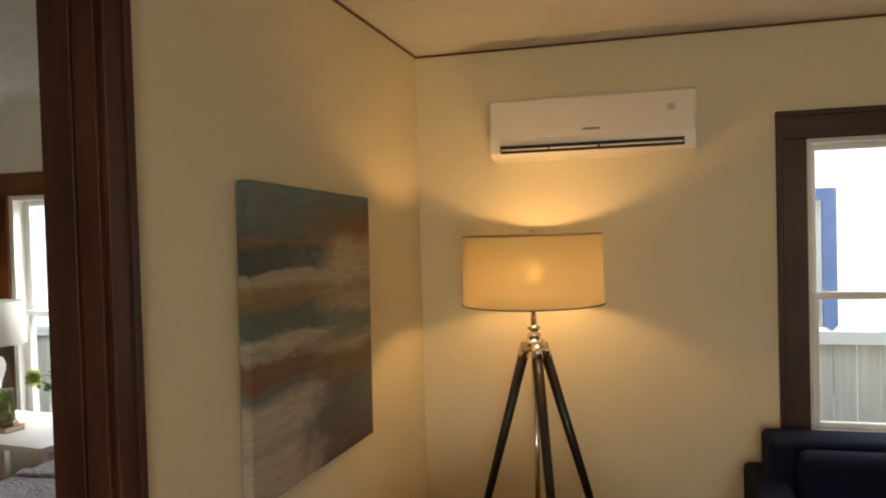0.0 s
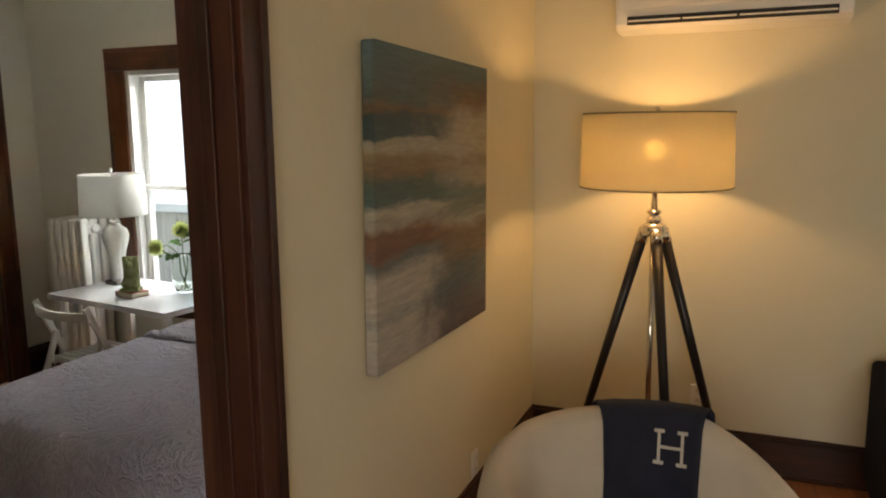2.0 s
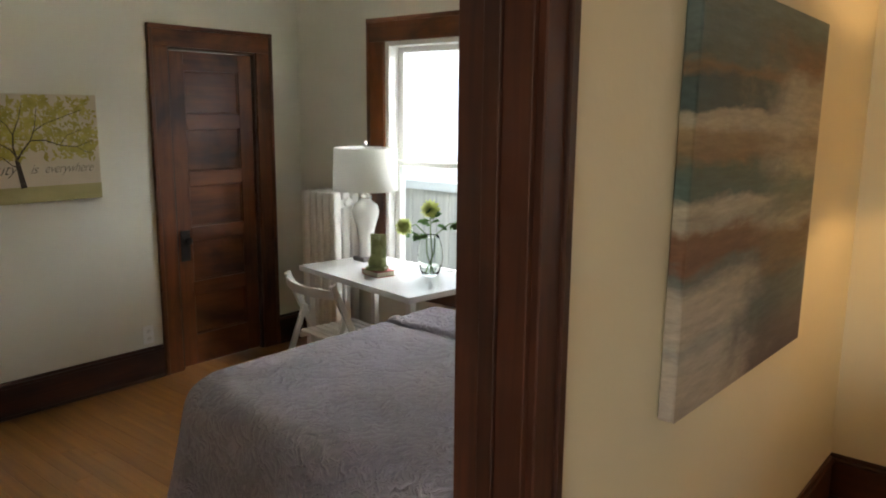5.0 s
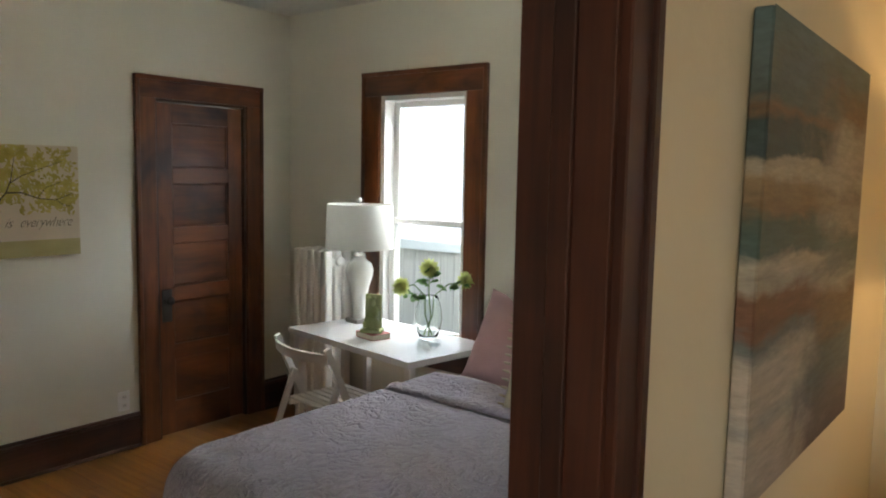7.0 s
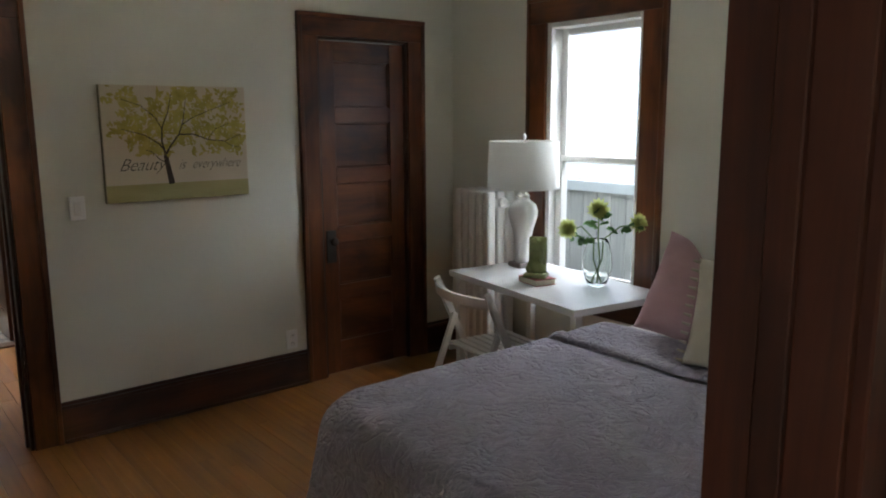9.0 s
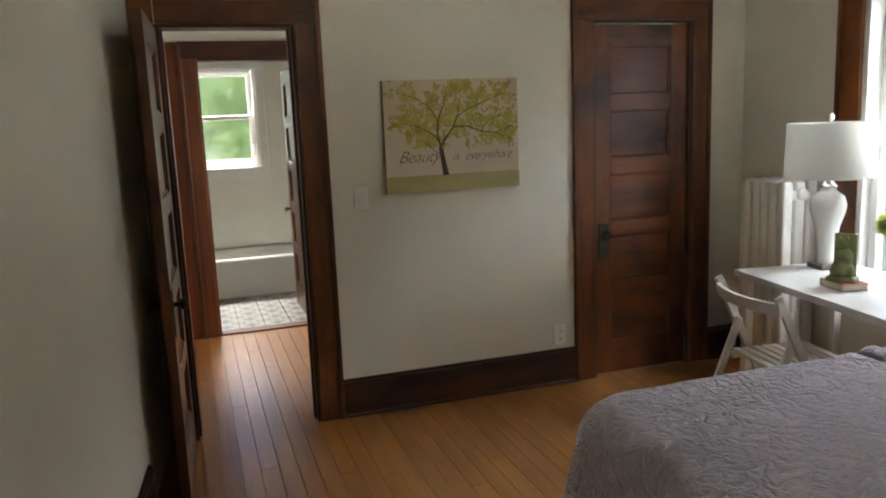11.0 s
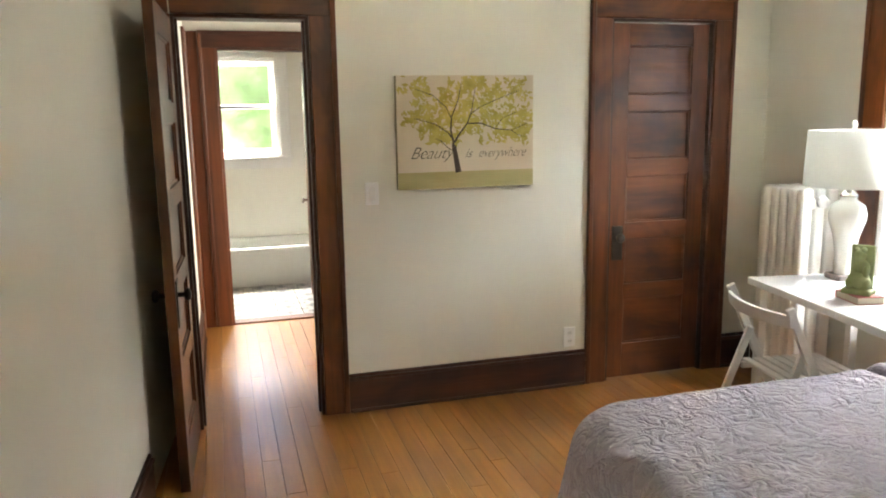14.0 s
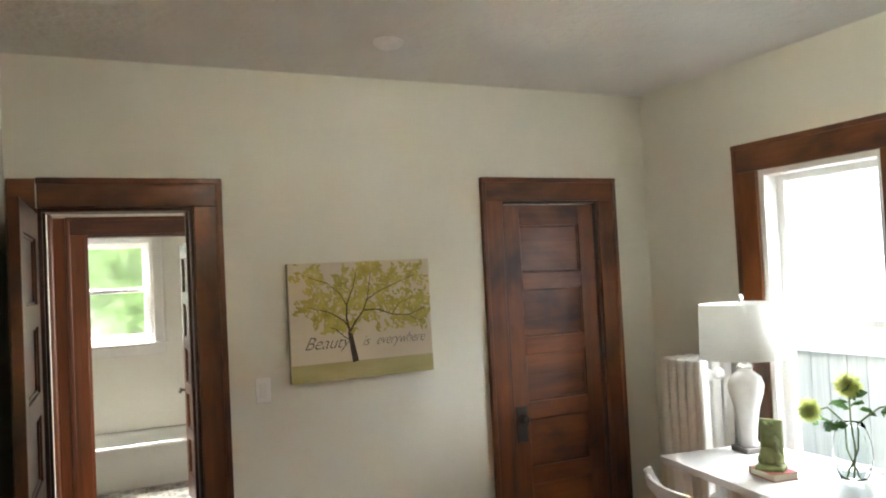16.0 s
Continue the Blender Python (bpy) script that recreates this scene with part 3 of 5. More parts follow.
# ---- more materials ----
def abstract_paint(name, left, right):
    """Soft brushed bands from bottom to top of a one-metre canvas; one set of colours runs out into the other along it."""
    m = mat(name, (0.5, 0.5, 0.5), 0.6)
    t, b, link = nodes(m)
    v = coords(t)
    sep = t.nodes.new("ShaderNodeSeparateXYZ")
    link(v, sep.inputs[0])

    def swing(scale, stretch, gain, base, tilt=0.0, detail=5.0, rough=0.6):
        n = node(t, "ShaderNodeTexNoise", Scale=scale, Detail=detail, Roughness=rough, Distortion=0.4)
        link(coords(t, stretch, (radians(tilt), 0, 0)), n.inputs["Vector"])
        k = t.nodes.new("ShaderNodeMath")
        k.operation, k.inputs[1].default_value = "SUBTRACT", 0.5
        link(n.outputs[0], k.inputs[0])
        d = t.nodes.new("ShaderNodeMath")
        d.operation, d.inputs[1].default_value = "MULTIPLY_ADD", gain
        link(k.outputs[0], d.inputs[0]), link(base, d.inputs[2])
        return d.outputs[0]

    height = swing(2.6, (1, 0.55, 1.5), 0.16, sep.outputs["Z"], -8)
    height = swing(9.0, (1, 0.35, 2.4), 0.07, height, -8)
    across = swing(2.2, (1, 1.0, 2.0), 1.1, sep.outputs["Y"])
    share = t.nodes.new("ShaderNodeMapRange")
    share.interpolation_type = "SMOOTHSTEP"
    share.inputs["From Min"].default_value, share.inputs["From Max"].default_value = 0.30, 0.75
    link(across, share.inputs["Value"])
    mix = t.nodes.new("ShaderNodeMix")
    mix.data_type = "RGBA"
    link(share.outputs[0], mix.inputs[0])
    link(ramp(t, height, left), mix.inputs["A"]), link(ramp(t, height, right), mix.inputs["B"])
    strokes = node(t, "ShaderNodeTexNoise", Scale=16.0, Detail=7.0, Roughness=0.7)
    link(coords(t, (1, 0.5, 3.5), (radians(-8), 0, 0)), strokes.inputs["Vector"])
    top = t.nodes.new("ShaderNodeMix")
    top.data_type, top.blend_type = "RGBA", "OVERLAY"
    top.inputs[0].default_value = 0.62
    link(mix.outputs["Result"], top.inputs["A"]), link(strokes.outputs[0], top.inputs["B"])
    link(top.outputs["Result"], b.inputs["Base Color"])
    bump(t, b, strokes.outputs[0], 0.3, 0.002)
    return m


SEA_LEFT = [(0.0, (0.48, 0.43, 0.38)), (0.13, (0.55, 0.50, 0.43)), (0.17, (0.36, 0.36, 0.34)), (0.20, (0.54, 0.49, 0.42)), (0.29, (0.52, 0.47, 0.40)), (0.33, (0.16, 0.19, 0.19)), (0.36, (0.20, 0.10, 0.06)), (0.42, (0.22, 0.115, 0.065)),
            (0.45, (0.42, 0.39, 0.32)), (0.49, (0.50, 0.46, 0.37)), (0.52, (0.09, 0.15, 0.14)), (0.58, (0.10, 0.14, 0.11)), (0.61, (0.25, 0.17, 0.09)), (0.66, (0.31, 0.23, 0.13)), (0.69, (0.48, 0.43, 0.33)), (0.715, (0.42, 0.38, 0.29)),
            (0.73, (0.055, 0.09, 0.095)), (0.80, (0.05, 0.085, 0.085)), (0.825, (0.20, 0.13, 0.07)), (0.85, (0.10, 0.14, 0.13)), (0.92, (0.12, 0.17, 0.17)), (1.0, (0.12, 0.19, 0.20))]
SEA_RIGHT = [(0.0, (0.10, 0.075, 0.085)), (0.10, (0.14, 0.12, 0.13)), (0.20, (0.12, 0.15, 0.16)), (0.27, (0.16, 0.18, 0.17)), (0.31, (0.24, 0.17, 0.10)), (0.38, (0.28, 0.19, 0.11)), (0.42, (0.48, 0.44, 0.36)), (0.46, (0.22, 0.25, 0.21)), (0.53, (0.17, 0.22, 0.19)),
             (0.57, (0.46, 0.42, 0.33)), (0.63, (0.36, 0.30, 0.21)), (0.68, (0.50, 0.45, 0.35)), (0.82, (0.44, 0.39, 0.29)), (0.87, (0.22, 0.125, 0.06)), (0.91, (0.17, 0.12, 0.075)), (0.95, (0.11, 0.15, 0.14)), (1.0, (0.12, 0.18, 0.18))]
SEASCAPE = abstract_paint("seascape_paint", [(p, tuple(k * 0.80 for k in c)) for p, c in SEA_LEFT], [(p, tuple(k * 0.80 for k in c)) for p, c in SEA_RIGHT])
SIDE_CANVAS = noisy("canvas_edge", (0.40, 0.36, 0.29), (0.52, 0.47, 0.39), 0.8, 9, 200, 0.3, 0.001)
TREE_PAPER = noisy("tree_ground", (0.60, 0.52, 0.39), (0.67, 0.59, 0.45), 0.75, 4, 300, 0.2, 0.001)
TREE_GRASS = noisy("tree_grass", (0.38, 0.335, 0.14), (0.47, 0.42, 0.20), 0.75, 9, 300, 0.2, 0.001, (1, 0.4, 2))
TREE_LEAF = noisy("tree_leaf", (0.33, 0.275, 0.045), (0.55, 0.465, 0.13), 0.75, 18, 200, 0.2, 0.001)
TREE_BARK = noisy("tree_bark", (0.045, 0.03, 0.025), (0.08, 0.055, 0.04), 0.8, 30, 200, 0.2, 0.001)
TREE_INK = mat("tree_ink", (0.085, 0.078, 0.06), 0.8)
OLIVE_EDGE = noisy("olive_edge", (0.22, 0.20, 0.12), (0.28, 0.25, 0.16), 0.8, 10)
CERAMIC = mat("white_ceramic", (0.78, 0.77, 0.73), 0.12)
GREYWOOD = noisy("grey_base", (0.16, 0.14, 0.13), (0.22, 0.20, 0.18), 0.6, 20)
FROG = noisy("green_glaze", (0.21, 0.24, 0.09), (0.30, 0.33, 0.15), 0.22, 14, 60, 0.1, 0.001)
RED_COVER = noisy("red_cover", (0.30, 0.05, 0.04), (0.36, 0.08, 0.06), 0.6, 20)
PAGES = noisy("book_pages", (0.66, 0.60, 0.46), (0.74, 0.68, 0.55), 0.8, 4, 300, 0.6, 0.001, (1, 1, 12))
STEM = noisy("stem_green", (0.10, 0.16, 0.05), (0.16, 0.23, 0.08), 0.5, 20)
LEAF = noisy("leaf_green", (0.07, 0.15, 0.045), (0.12, 0.22, 0.07), 0.45, 25)
PETAL = noisy("petal_green", (0.48, 0.54, 0.17), (0.66, 0.70, 0.33), 0.6, 25)
def translucent(m, share):
    t, b, link = nodes(m)
    tr = t.nodes.new("ShaderNodeBsdfTranslucent")
    mix = t.nodes.new("ShaderNodeMixShader")
    mix.inputs[0].default_value = share
    link(b.inputs["Base Color"].links[0].from_socket, tr.inputs[0])
    link(b.outputs[0], mix.inputs[1]), link(tr.outputs[0], mix.inputs[2])
    link(mix.outputs[0], t.nodes["Material Output"].inputs[0])


translucent(PETAL, 0.5), translucent(LEAF, 0.4)
PINK = noisy("pink_fabric", (0.46, 0.30, 0.32), (0.52, 0.35, 0.37), 0.9, 6, 350, 0.4, 0.001)
CREAMPILLOW = noisy("cream_pillow", (0.62, 0.58, 0.46), (0.68, 0.64, 0.52), 0.9, 6, 350, 0.4, 0.001)
SHEET = noisy("white_sheet", (0.66, 0.64, 0.64), (0.74, 0.72, 0.72), 0.9, 4, 200, 0.2, 0.001)
TUB = mat("white_enamel", (0.72, 0.72, 0.68), 0.15)
RADPAINT = noisy("radiator_paint", (0.82, 0.80, 0.74), (0.86, 0.85, 0.80), 0.35, 6, 70, 0.15, 0.002)
DESKTOP = noisy("white_laminate", (0.73, 0.73, 0.74), (0.77, 0.77, 0.78), 0.25, 3, 80, 0.02, 0.0005)


def vase_glass():
    m = mat("clear_glass", (0.97, 1, 0.98), 0.02)
    t, b, link = nodes(m)
    b.inputs["Transmission Weight"].default_value, b.inputs["IOR"].default_value = 1.0, 1.18
    return m


VASEGLASS = vase_glass()
WATER = vase_glass()


def spread_mat():
    """Lavender-grey matelasse cloth with raised curling stitches."""
    m = mat("bedspread_cloth", (0.30, 0.28, 0.31), 0.9)
    t, b, link = nodes(m)
    v = coords(t)
    warp = node(t, "ShaderNodeTexNoise", Scale=9.0, Detail=2.0)
    link(v, warp.inputs["Vector"])
    add = t.nodes.new("ShaderNodeVectorMath")
    add.operation = "MULTIPLY_ADD"
    add.inputs[1].default_value = (0.10, 0.10, 0.10)
    link(warp.outputs["Color"], add.inputs[0]), link(v, add.inputs[2])
    ridges = []
    for scale, detail in ((14.0, 1.5), (34.0, 1.0)):
        n = node(t, "ShaderNodeTexNoise", Scale=scale, Detail=detail, Distortion=1.2)
        link(add.outputs[0], n.inputs["Vector"])
        c = t.nodes.new("ShaderNodeMath")
        c.operation, c.inputs[1].default_value = "SUBTRACT", 0.5
        link(n.outputs[0], c.inputs[0])
        a = t.nodes.new("ShaderNodeMath")
        a.operation = "ABSOLUTE"
        link(c.outputs[0], a.inputs[0])
        s = t.nodes.new("ShaderNodeMath")
        s.operation, s.use_clamp, s.inputs[1].default_value = "MULTIPLY", True, 7.0
        link(a.outputs[0], s.inputs[0])
        ridges.append(s.outputs[0])
    mul = t.nodes.new("ShaderNodeMath")
    mul.operation = "MULTIPLY_ADD"
    mul.inputs[1].default_value = 0.4
    link(ridges[1], mul.inputs[0]), link(ridges[0], mul.inputs[2])
    tone = node(t, "ShaderNodeTexNoise", Scale=3.0, Detail=4.0)
    link(v, tone.inputs["Vector"])
    cloth = t.nodes.new("ShaderNodeMix")
    cloth.data_type, cloth.blend_type = "RGBA", "MULTIPLY"
    cloth.inputs[0].default_value = 1.0
    link(ramp(t, tone.outputs[0], [(0.3, (0.395, 0.375, 0.47)), (0.7, (0.475, 0.45, 0.555))]), cloth.inputs["A"])
    # Stitch lines lighter in colour: sculpted pile, plus the ridges' lit look painted in.
    link(ramp(t, mul.outputs[0], [(0.1, (1.13, 1.13, 1.12)), (0.45, (1.0, 1.0, 1.0)), (1.0, (0.93, 0.93, 0.935))]), cloth.inputs["B"])
    link(cloth.outputs["Result"], b.inputs["Base Color"])
    b.inputs["Sheen Weight"].default_value = 0.3
    bump(t, b, mul.outputs[0], 0.9, 0.011)
    return m


SPREAD = spread_mat()


def tile_mat():
    """Cement tile with a grey rosette and corner quarter rings, about the tile's own middle."""
    m = mat("patterned_tile", (0.6, 0.58, 0.52), 0.4)
    t, b, link = nodes(m)
    v = coords(t)
    sep = t.nodes.new("ShaderNodeSeparateXYZ")
    link(v, sep.inputs[0])

    def op(kind, a, c=None, d=None):
        n = t.nodes.new("ShaderNodeMath")
        n.operation = kind
        for i, q in enumerate((a, c, d)):
            if q is None:
                continue
            if isinstance(q, (int, float)):
                n.inputs[i].default_value = q
            else:
                link(q, n.inputs[i])
        return n.outputs[0]

    ax, ay = op("ABSOLUTE", sep.outputs["X"]), op("ABSOLUTE", sep.outputs["Y"])
    r = op("SQRT", op("ADD", op("MULTIPLY", ax, ax), op("MULTIPLY", ay, ay)))
    cx, cy = op("SUBTRACT", 0.1, ax), op("SUBTRACT", 0.1, ay)
    rc = op("SQRT", op("ADD", op("MULTIPLY", cx, cx), op("MULTIPLY", cy, cy)))
    petals = op("SUBTRACT", r, op("MULTIPLY", op("ABSOLUTE", op("SUBTRACT", ax, ay)), 0.55))
    rosette = op("LESS_THAN", petals, 0.032)
    ring = op("MULTIPLY", op("GREATER_THAN", rc, 0.040), op("LESS_THAN", rc, 0.056))
    dot = op("LESS_THAN", rc, 0.018)
    lines = op("MULTIPLY", op("GREATER_THAN", r, 0.052), op("LESS_THAN", r, 0.060))
    mark = op("MINIMUM", op("ADD", op("ADD", rosette, ring), op("ADD", dot, lines)), 1.0)
    wear = node(t, "ShaderNodeTexNoise", Scale=40.0, Detail=4.0)
    link(v, wear.inputs["Vector"])
    amount = op("MULTIPLY", mark, op("ADD", 0.4, op("MULTIPLY", wear.outputs[0], 0.9)))
    link(ramp(t, amount, [(0.0, (0.47, 0.45, 0.41)), (1.0, (0.12, 0.125, 0.13))]), b.inputs["Base Color"])
    return m


TILE = tile_mat()


# ---- living room ----
def air_conditioner():
    ob = thing("air_conditioner", "white wall-mounted split air conditioner with dark outlet slot", "air conditioner")
    prof = [(0, 0.0), (0, 0.295), (0.19, 0.295), (0.215, 0.28), (0.222, 0.10), (0.218, 0.030), (0.19, 0.008), (0.12, 0.0)]
    bm = bmesh.new()
    rings = [[bm.verts.new((x, LIVING - d, 2.165 + z)) for d, z in prof] for x in (0.445, 0.452, 1.425, 1.432)]
    for k, s in ((0, 0.985), (3, 0.985)):
        for v in rings[k]:
            v.co.y = LIVING - (LIVING - v.co.y) * s
    for a, b in zip(rings, rings[1:]):
        for k in range(len(prof)):
            bm.faces.new((a[k], a[(k + 1) % len(prof)], b[(k + 1) % len(prof)], b[k]))
    bm.faces.new(rings[0]), bm.faces.new(rings[-1][::-1])
    bmesh.ops.recalc_face_normals(bm, faces=bm.faces)
    part("housing", bm, PLASTIC, ob)
    front = LIVING - 0.224
    part("front_panel", box(0.455, 1.422, front - 0.006, front, 2.262, 2.448, 0.004, seg=2), mat("gloss_panel", (0.80, 0.79, 0.76), 0.08), ob, "glossy white front panel")
    slot = box(0.50, 1.375, LIVING - 0.216, LIVING - 0.205, 2.190, 2.228)
    slot.transform(Matrix.Translation((0, -0.012, 0)))
    part("outlet_slot", slot, DARKSLOT, ob, "dark air outlet")
    for x0, x1 in ((0.505, 0.735), (0.745, 0.975), (0.985, 1.37)):
        flap = box(x0, x1, LIVING - 0.236, LIVING - 0.229, 2.203, 2.211, 0.002)
        part("vane", flap, PLASTIC, ob)
    part("display", box(1.30, 1.335, front - 0.0085, front - 0.006, 2.355, 2.385), mat("display_tint", (0.55, 0.50, 0.62), 0.2), ob, "faint numeral display")
    part("sensor", box(0.905, 0.99, front - 0.0085, front - 0.006, 2.285, 2.296), mat("mark_grey", (0.25, 0.25, 0.25), 0.4), ob, "small grey maker's mark")
    return ob


air_conditioner()


def tripod_lamp(x, y):
    ob = thing("floor_lamp", "lit tripod floor lamp with linen drum shade and black legs", "floor lamp", pose(x, y, 0))
    r, z0, z1 = 0.325, 1.462, 1.785
    part("shade", lathe([(r + 0.008, z0), (r, z1), (r - 0.002, z1), (r + 0.006, z0)], 64, cap=False), LINEN, ob, "warm glowing linen drum shade", True)
    for z, q in ((z0, r + 0.008), (z1, r)):
        part("shade_rim", rod([(q * math.cos(a * math.pi / 24), q * math.sin(a * math.pi / 24), z) for a in range(49)], 0.004, 6), OLIVE_EDGE, ob)
    for k in range(3):
        a = k * 2 * math.pi / 3
        part("spider_arm", rod([(0, 0, 1.765), (r * math.cos(a), r * math.sin(a), 1.77)], 0.0025, 6), CHROME, ob)
    part("finial", lathe([(0.003, 1.76), (0.003, 1.785), (0.009, 1.79), (0.011, 1.80), (0.006, 1.812), (0, 1.814)], 16), CHROME, ob, "", True)
    part("stem", lathe([(0.014, 1.36), (0.014, 1.52), (0.018, 1.525), (0.018, 1.545), (0, 1.546)], 20), CHROME, ob, "polished metal stem", True)
    part("collar", lathe([(0.02, 1.30), (0.034, 1.305), (0.034, 1.32), (0.022, 1.325), (0.022, 1.335), (0.033, 1.34), (0.033, 1.352), (0.02, 1.36), (0, 1.361)], 24), CHROME, ob, "ringed chrome collar", True)
    part("hub", lathe([(0.035, 1.235), (0.055, 1.245), (0.055, 1.285), (0.03, 1.30), (0, 1.301)], 24), CHROME, ob, "chrome hub", True)
    for a in (157, 36, 291):
        c, s = math.cos(radians(a)), math.sin(radians(a))
        top, foot = (0.045 * c, 0.045 * s, 1.265), (0.44 * c, 0.40 * s, 0.0)
        leg = part("leg", rod([foot, tuple(f + (p - f) * 0.5 for f, p in zip(foot, top)), top], [0.017, 0.021, 0.025], 12), BLACKWOOD, ob, "black tapered leg", True)
        part("leg_cap", rod([tuple(f + (p - f) * 0.955 for f, p in zip(foot, top)), top], 0.0275, 12), CHROME, leg, "chrome leg cap", True)
    part("centre_rod", rod([(0, 0, 0.12), (0, 0, 1.24)], 0.013, 12), CHROME, ob, "polished centre rod", True)
    part("bulb", lathe([(0.012, 1.545), (0.014, 1.56), (0.012, 1.575)], 12), CHROME, ob)
    return ob


tripod_lamp(0.67, 3.30)


def stretched_canvas(name, label, m, w, h, d, face_mat, edge_mat):
    """A canvas with its wrapped edges; own axes: y to one side, z up, x out of the wall."""
    ob = thing(name, label, "painting", m)
    part("picture", box(d - 0.002, d, 0.0, w, 0, h, 0.0008), face_mat, ob)
    part("wrapped_edge", box(0.004, d - 0.0021, 0.001, w - 0.001, 0.001, h - 0.001, 0.004), edge_mat, ob)
    return ob


stretched_canvas("seascape_painting", "abstract seascape canvas in teal, brown and cream", pose(0, 1.768, 0.980, -1.2), 1.012, 1.008, 0.045, SEASCAPE, SEASCAPE)


def tub_chair(cx, cy):
    ob = thing("tub_chair", "cream upholstered tub chair with a navy throw over it", "armchair", pose(cx, cy, 0, 0, 0, 8))
    bm = bmesh.new()
    n = 40
    a0, a1 = radians(-35), radians(215)
    prof = [(0.50, 0.10), (0.515, 0.40), (0.50, 0.70), (0.485, 0.77), (0.455, 0.80), (0.42, 0.795), (0.395, 0.76), (0.375, 0.60), (0.37, 0.34), (0.37, 0.10)]
    rings = []
    for k in range(n + 1):
        a = a0 + (a1 - a0) * k / n
        drop = 0.36 * (max(0.0, 0.44 - k / n) / 0.44) ** 1.1 + 0.05 * max(0.0, k / n - 0.75) / 0.25
        rings.append([bm.verts.new((r * math.cos(a), r * math.sin(a), z - (drop * min(1.0, max(0.0, (z - 0.3) / 0.4))))) for r, z in prof])
    for a, b in zip(rings, rings[1:]):
        for k in range(len(prof)):
            bm.faces.new((a[k], b[k], b[(k + 1) % len(prof)], a[(k + 1) % len(prof)]))
    bm.faces.new(rings[0]), bm.faces.new(rings[-1][::-1])
    bmesh.ops.recalc_face_normals(bm, faces=bm.faces)
    part("shell", bm, CREAM, ob, "cream curved back and arms", True)
    seat = lathe([(0.0, 0.30), (0.33, 0.30), (0.365, 0.32), (0.368, 0.40), (0.34, 0.44), (0.2, 0.455), (0, 0.458)], 36)
    part("seat_cushion", seat, CREAM, ob, "cream round seat cushion", True)
    part("base", lathe([(0.0, 0.09), (0.36, 0.09), (0.36, 0.30), (0, 0.30)], 36), CREAM, ob, "", True)
    for a in (45, 135, 225, 315):
        c, s = 0.30 * math.cos(radians(a)), 0.30 * math.sin(radians(a))
        part("leg", rod([(c, s, 0), (c, s, 0.095)], [0.014, 0.02], 10), BLACKWOOD, ob)
    return ob


CHAIR = (0.86, 1.86)
tub_chair(*CHAIR)


def throw_blanket(cx, cy, a0, a1):
    """A knitted throw laid over the tub chair's back."""
    ob = thing("throw_blanket", "navy knitted throw with a pale letter, over the chair back", "throw", pose(cx, cy, 0, 0, 0, 8))
    prof = [(0.368, 0.47), (0.366, 0.58), (0.384, 0.765), (0.412, 0.806), (0.455, 0.813), (0.494, 0.785), (0.513, 0.70), (0.524, 0.52), (0.520, 0.42)]
    bm = bmesh.new()
    rows = []
    n = 16
    for k in range(n + 1):
        a = radians(a0 + (a1 - a0) * k / n)
        rows.append([bm.verts.new(((r + 0.003 * math.sin(k * 1.7 + j)) * math.cos(a), (r + 0.003 * math.sin(k * 1.7 + j)) * math.sin(a), z)) for j, (r, z) in enumerate(prof)])
    for p, q in zip(rows, rows[1:]):
        for j in range(len(prof) - 1):
            bm.faces.new((p[j], q[j], q[j + 1], p[j + 1]))
    bmesh.ops.recalc_face_normals(bm, faces=bm.faces)
    bmesh.ops.solidify(bm, geom=bm.faces[:], thickness=-0.006)
    cloth = part("cloth", bm, THROW, ob, "", True)
    pale = mat("pale_yarn", (0.55, 0.52, 0.46), 0.95)
    mid = radians((a0 * 0.70 + a1 * 0.30))
    r = 0.358
    place = Matrix.Translation((r * math.cos(mid), r * math.sin(mid), 0.697)) @ pose(0, 0, 0, 0, 0, math.degrees(mid) + 90) @ pose(0, 0, 0, 6) @ Matrix.Scale(0.96, 4)
    letter = box(-0.043, -0.033, -0.004, 0.002, -0.058, 0.058, 0.001)
    box(0.033, 0.043, -0.004, 0.002, -0.058, 0.058, 0.001, letter)
    box(-0.033, 0.033, -0.004, 0.002, -0.005, 0.005, 0.001, letter)
    for sx in (-0.038, 0.038):
        for sz in (-0.055, 0.055):
            box(sx - 0.017, sx + 0.017, -0.0042, 0.0018, sz - 0.006, sz + 0.006, 0.001, letter)
    letter.transform(place)
    part("letter_h", letter, pale, ob, "pale knitted letter H")


throw_blanket(*CHAIR, 66, 114)


def sofa():
    ob = thing("sofa", "navy blue upholstered sofa under the living room window", "sofa")
    part("back", box(1.70, 3.9, 3.36, 3.62, 0.30, 0.84, 0.035, seg=3), NAVY, ob, "", True)
    part("base", box(1.66, 3.9, 2.74, 3.60, 0.10, 0.34, 0.02, seg=2), NAVY, ob)
    for x in (1.62, 3.80):
        part("arm", box(x, x + 0.17, 2.72, 3.64, 0.08, 0.665, 0.03, seg=3), NAVY, ob, "", True)
    for x in (1.80, 2.80):
        part("seat_cushion", box(x, x + 0.99, 2.70, 3.38, 0.34, 0.47, 0.035, seg=3), NAVY, ob, "", True)
        part("back_cushion", box(x + 0.01, x + 0.98, 3.20, 3.37, 0.47, 0.82, 0.05, seg=3), NAVY, ob, "", True)
    for x in (1.70, 3.88):
        for y in (2.78, 3.55):
            part("foot", rod([(x, y, 0), (x, y, 0.10)], [0.018, 0.025], 10), BLACKWOOD, ob)


sofa()


PLATE = mat("plate_white", (0.86, 0.86, 0.84), 0.3)


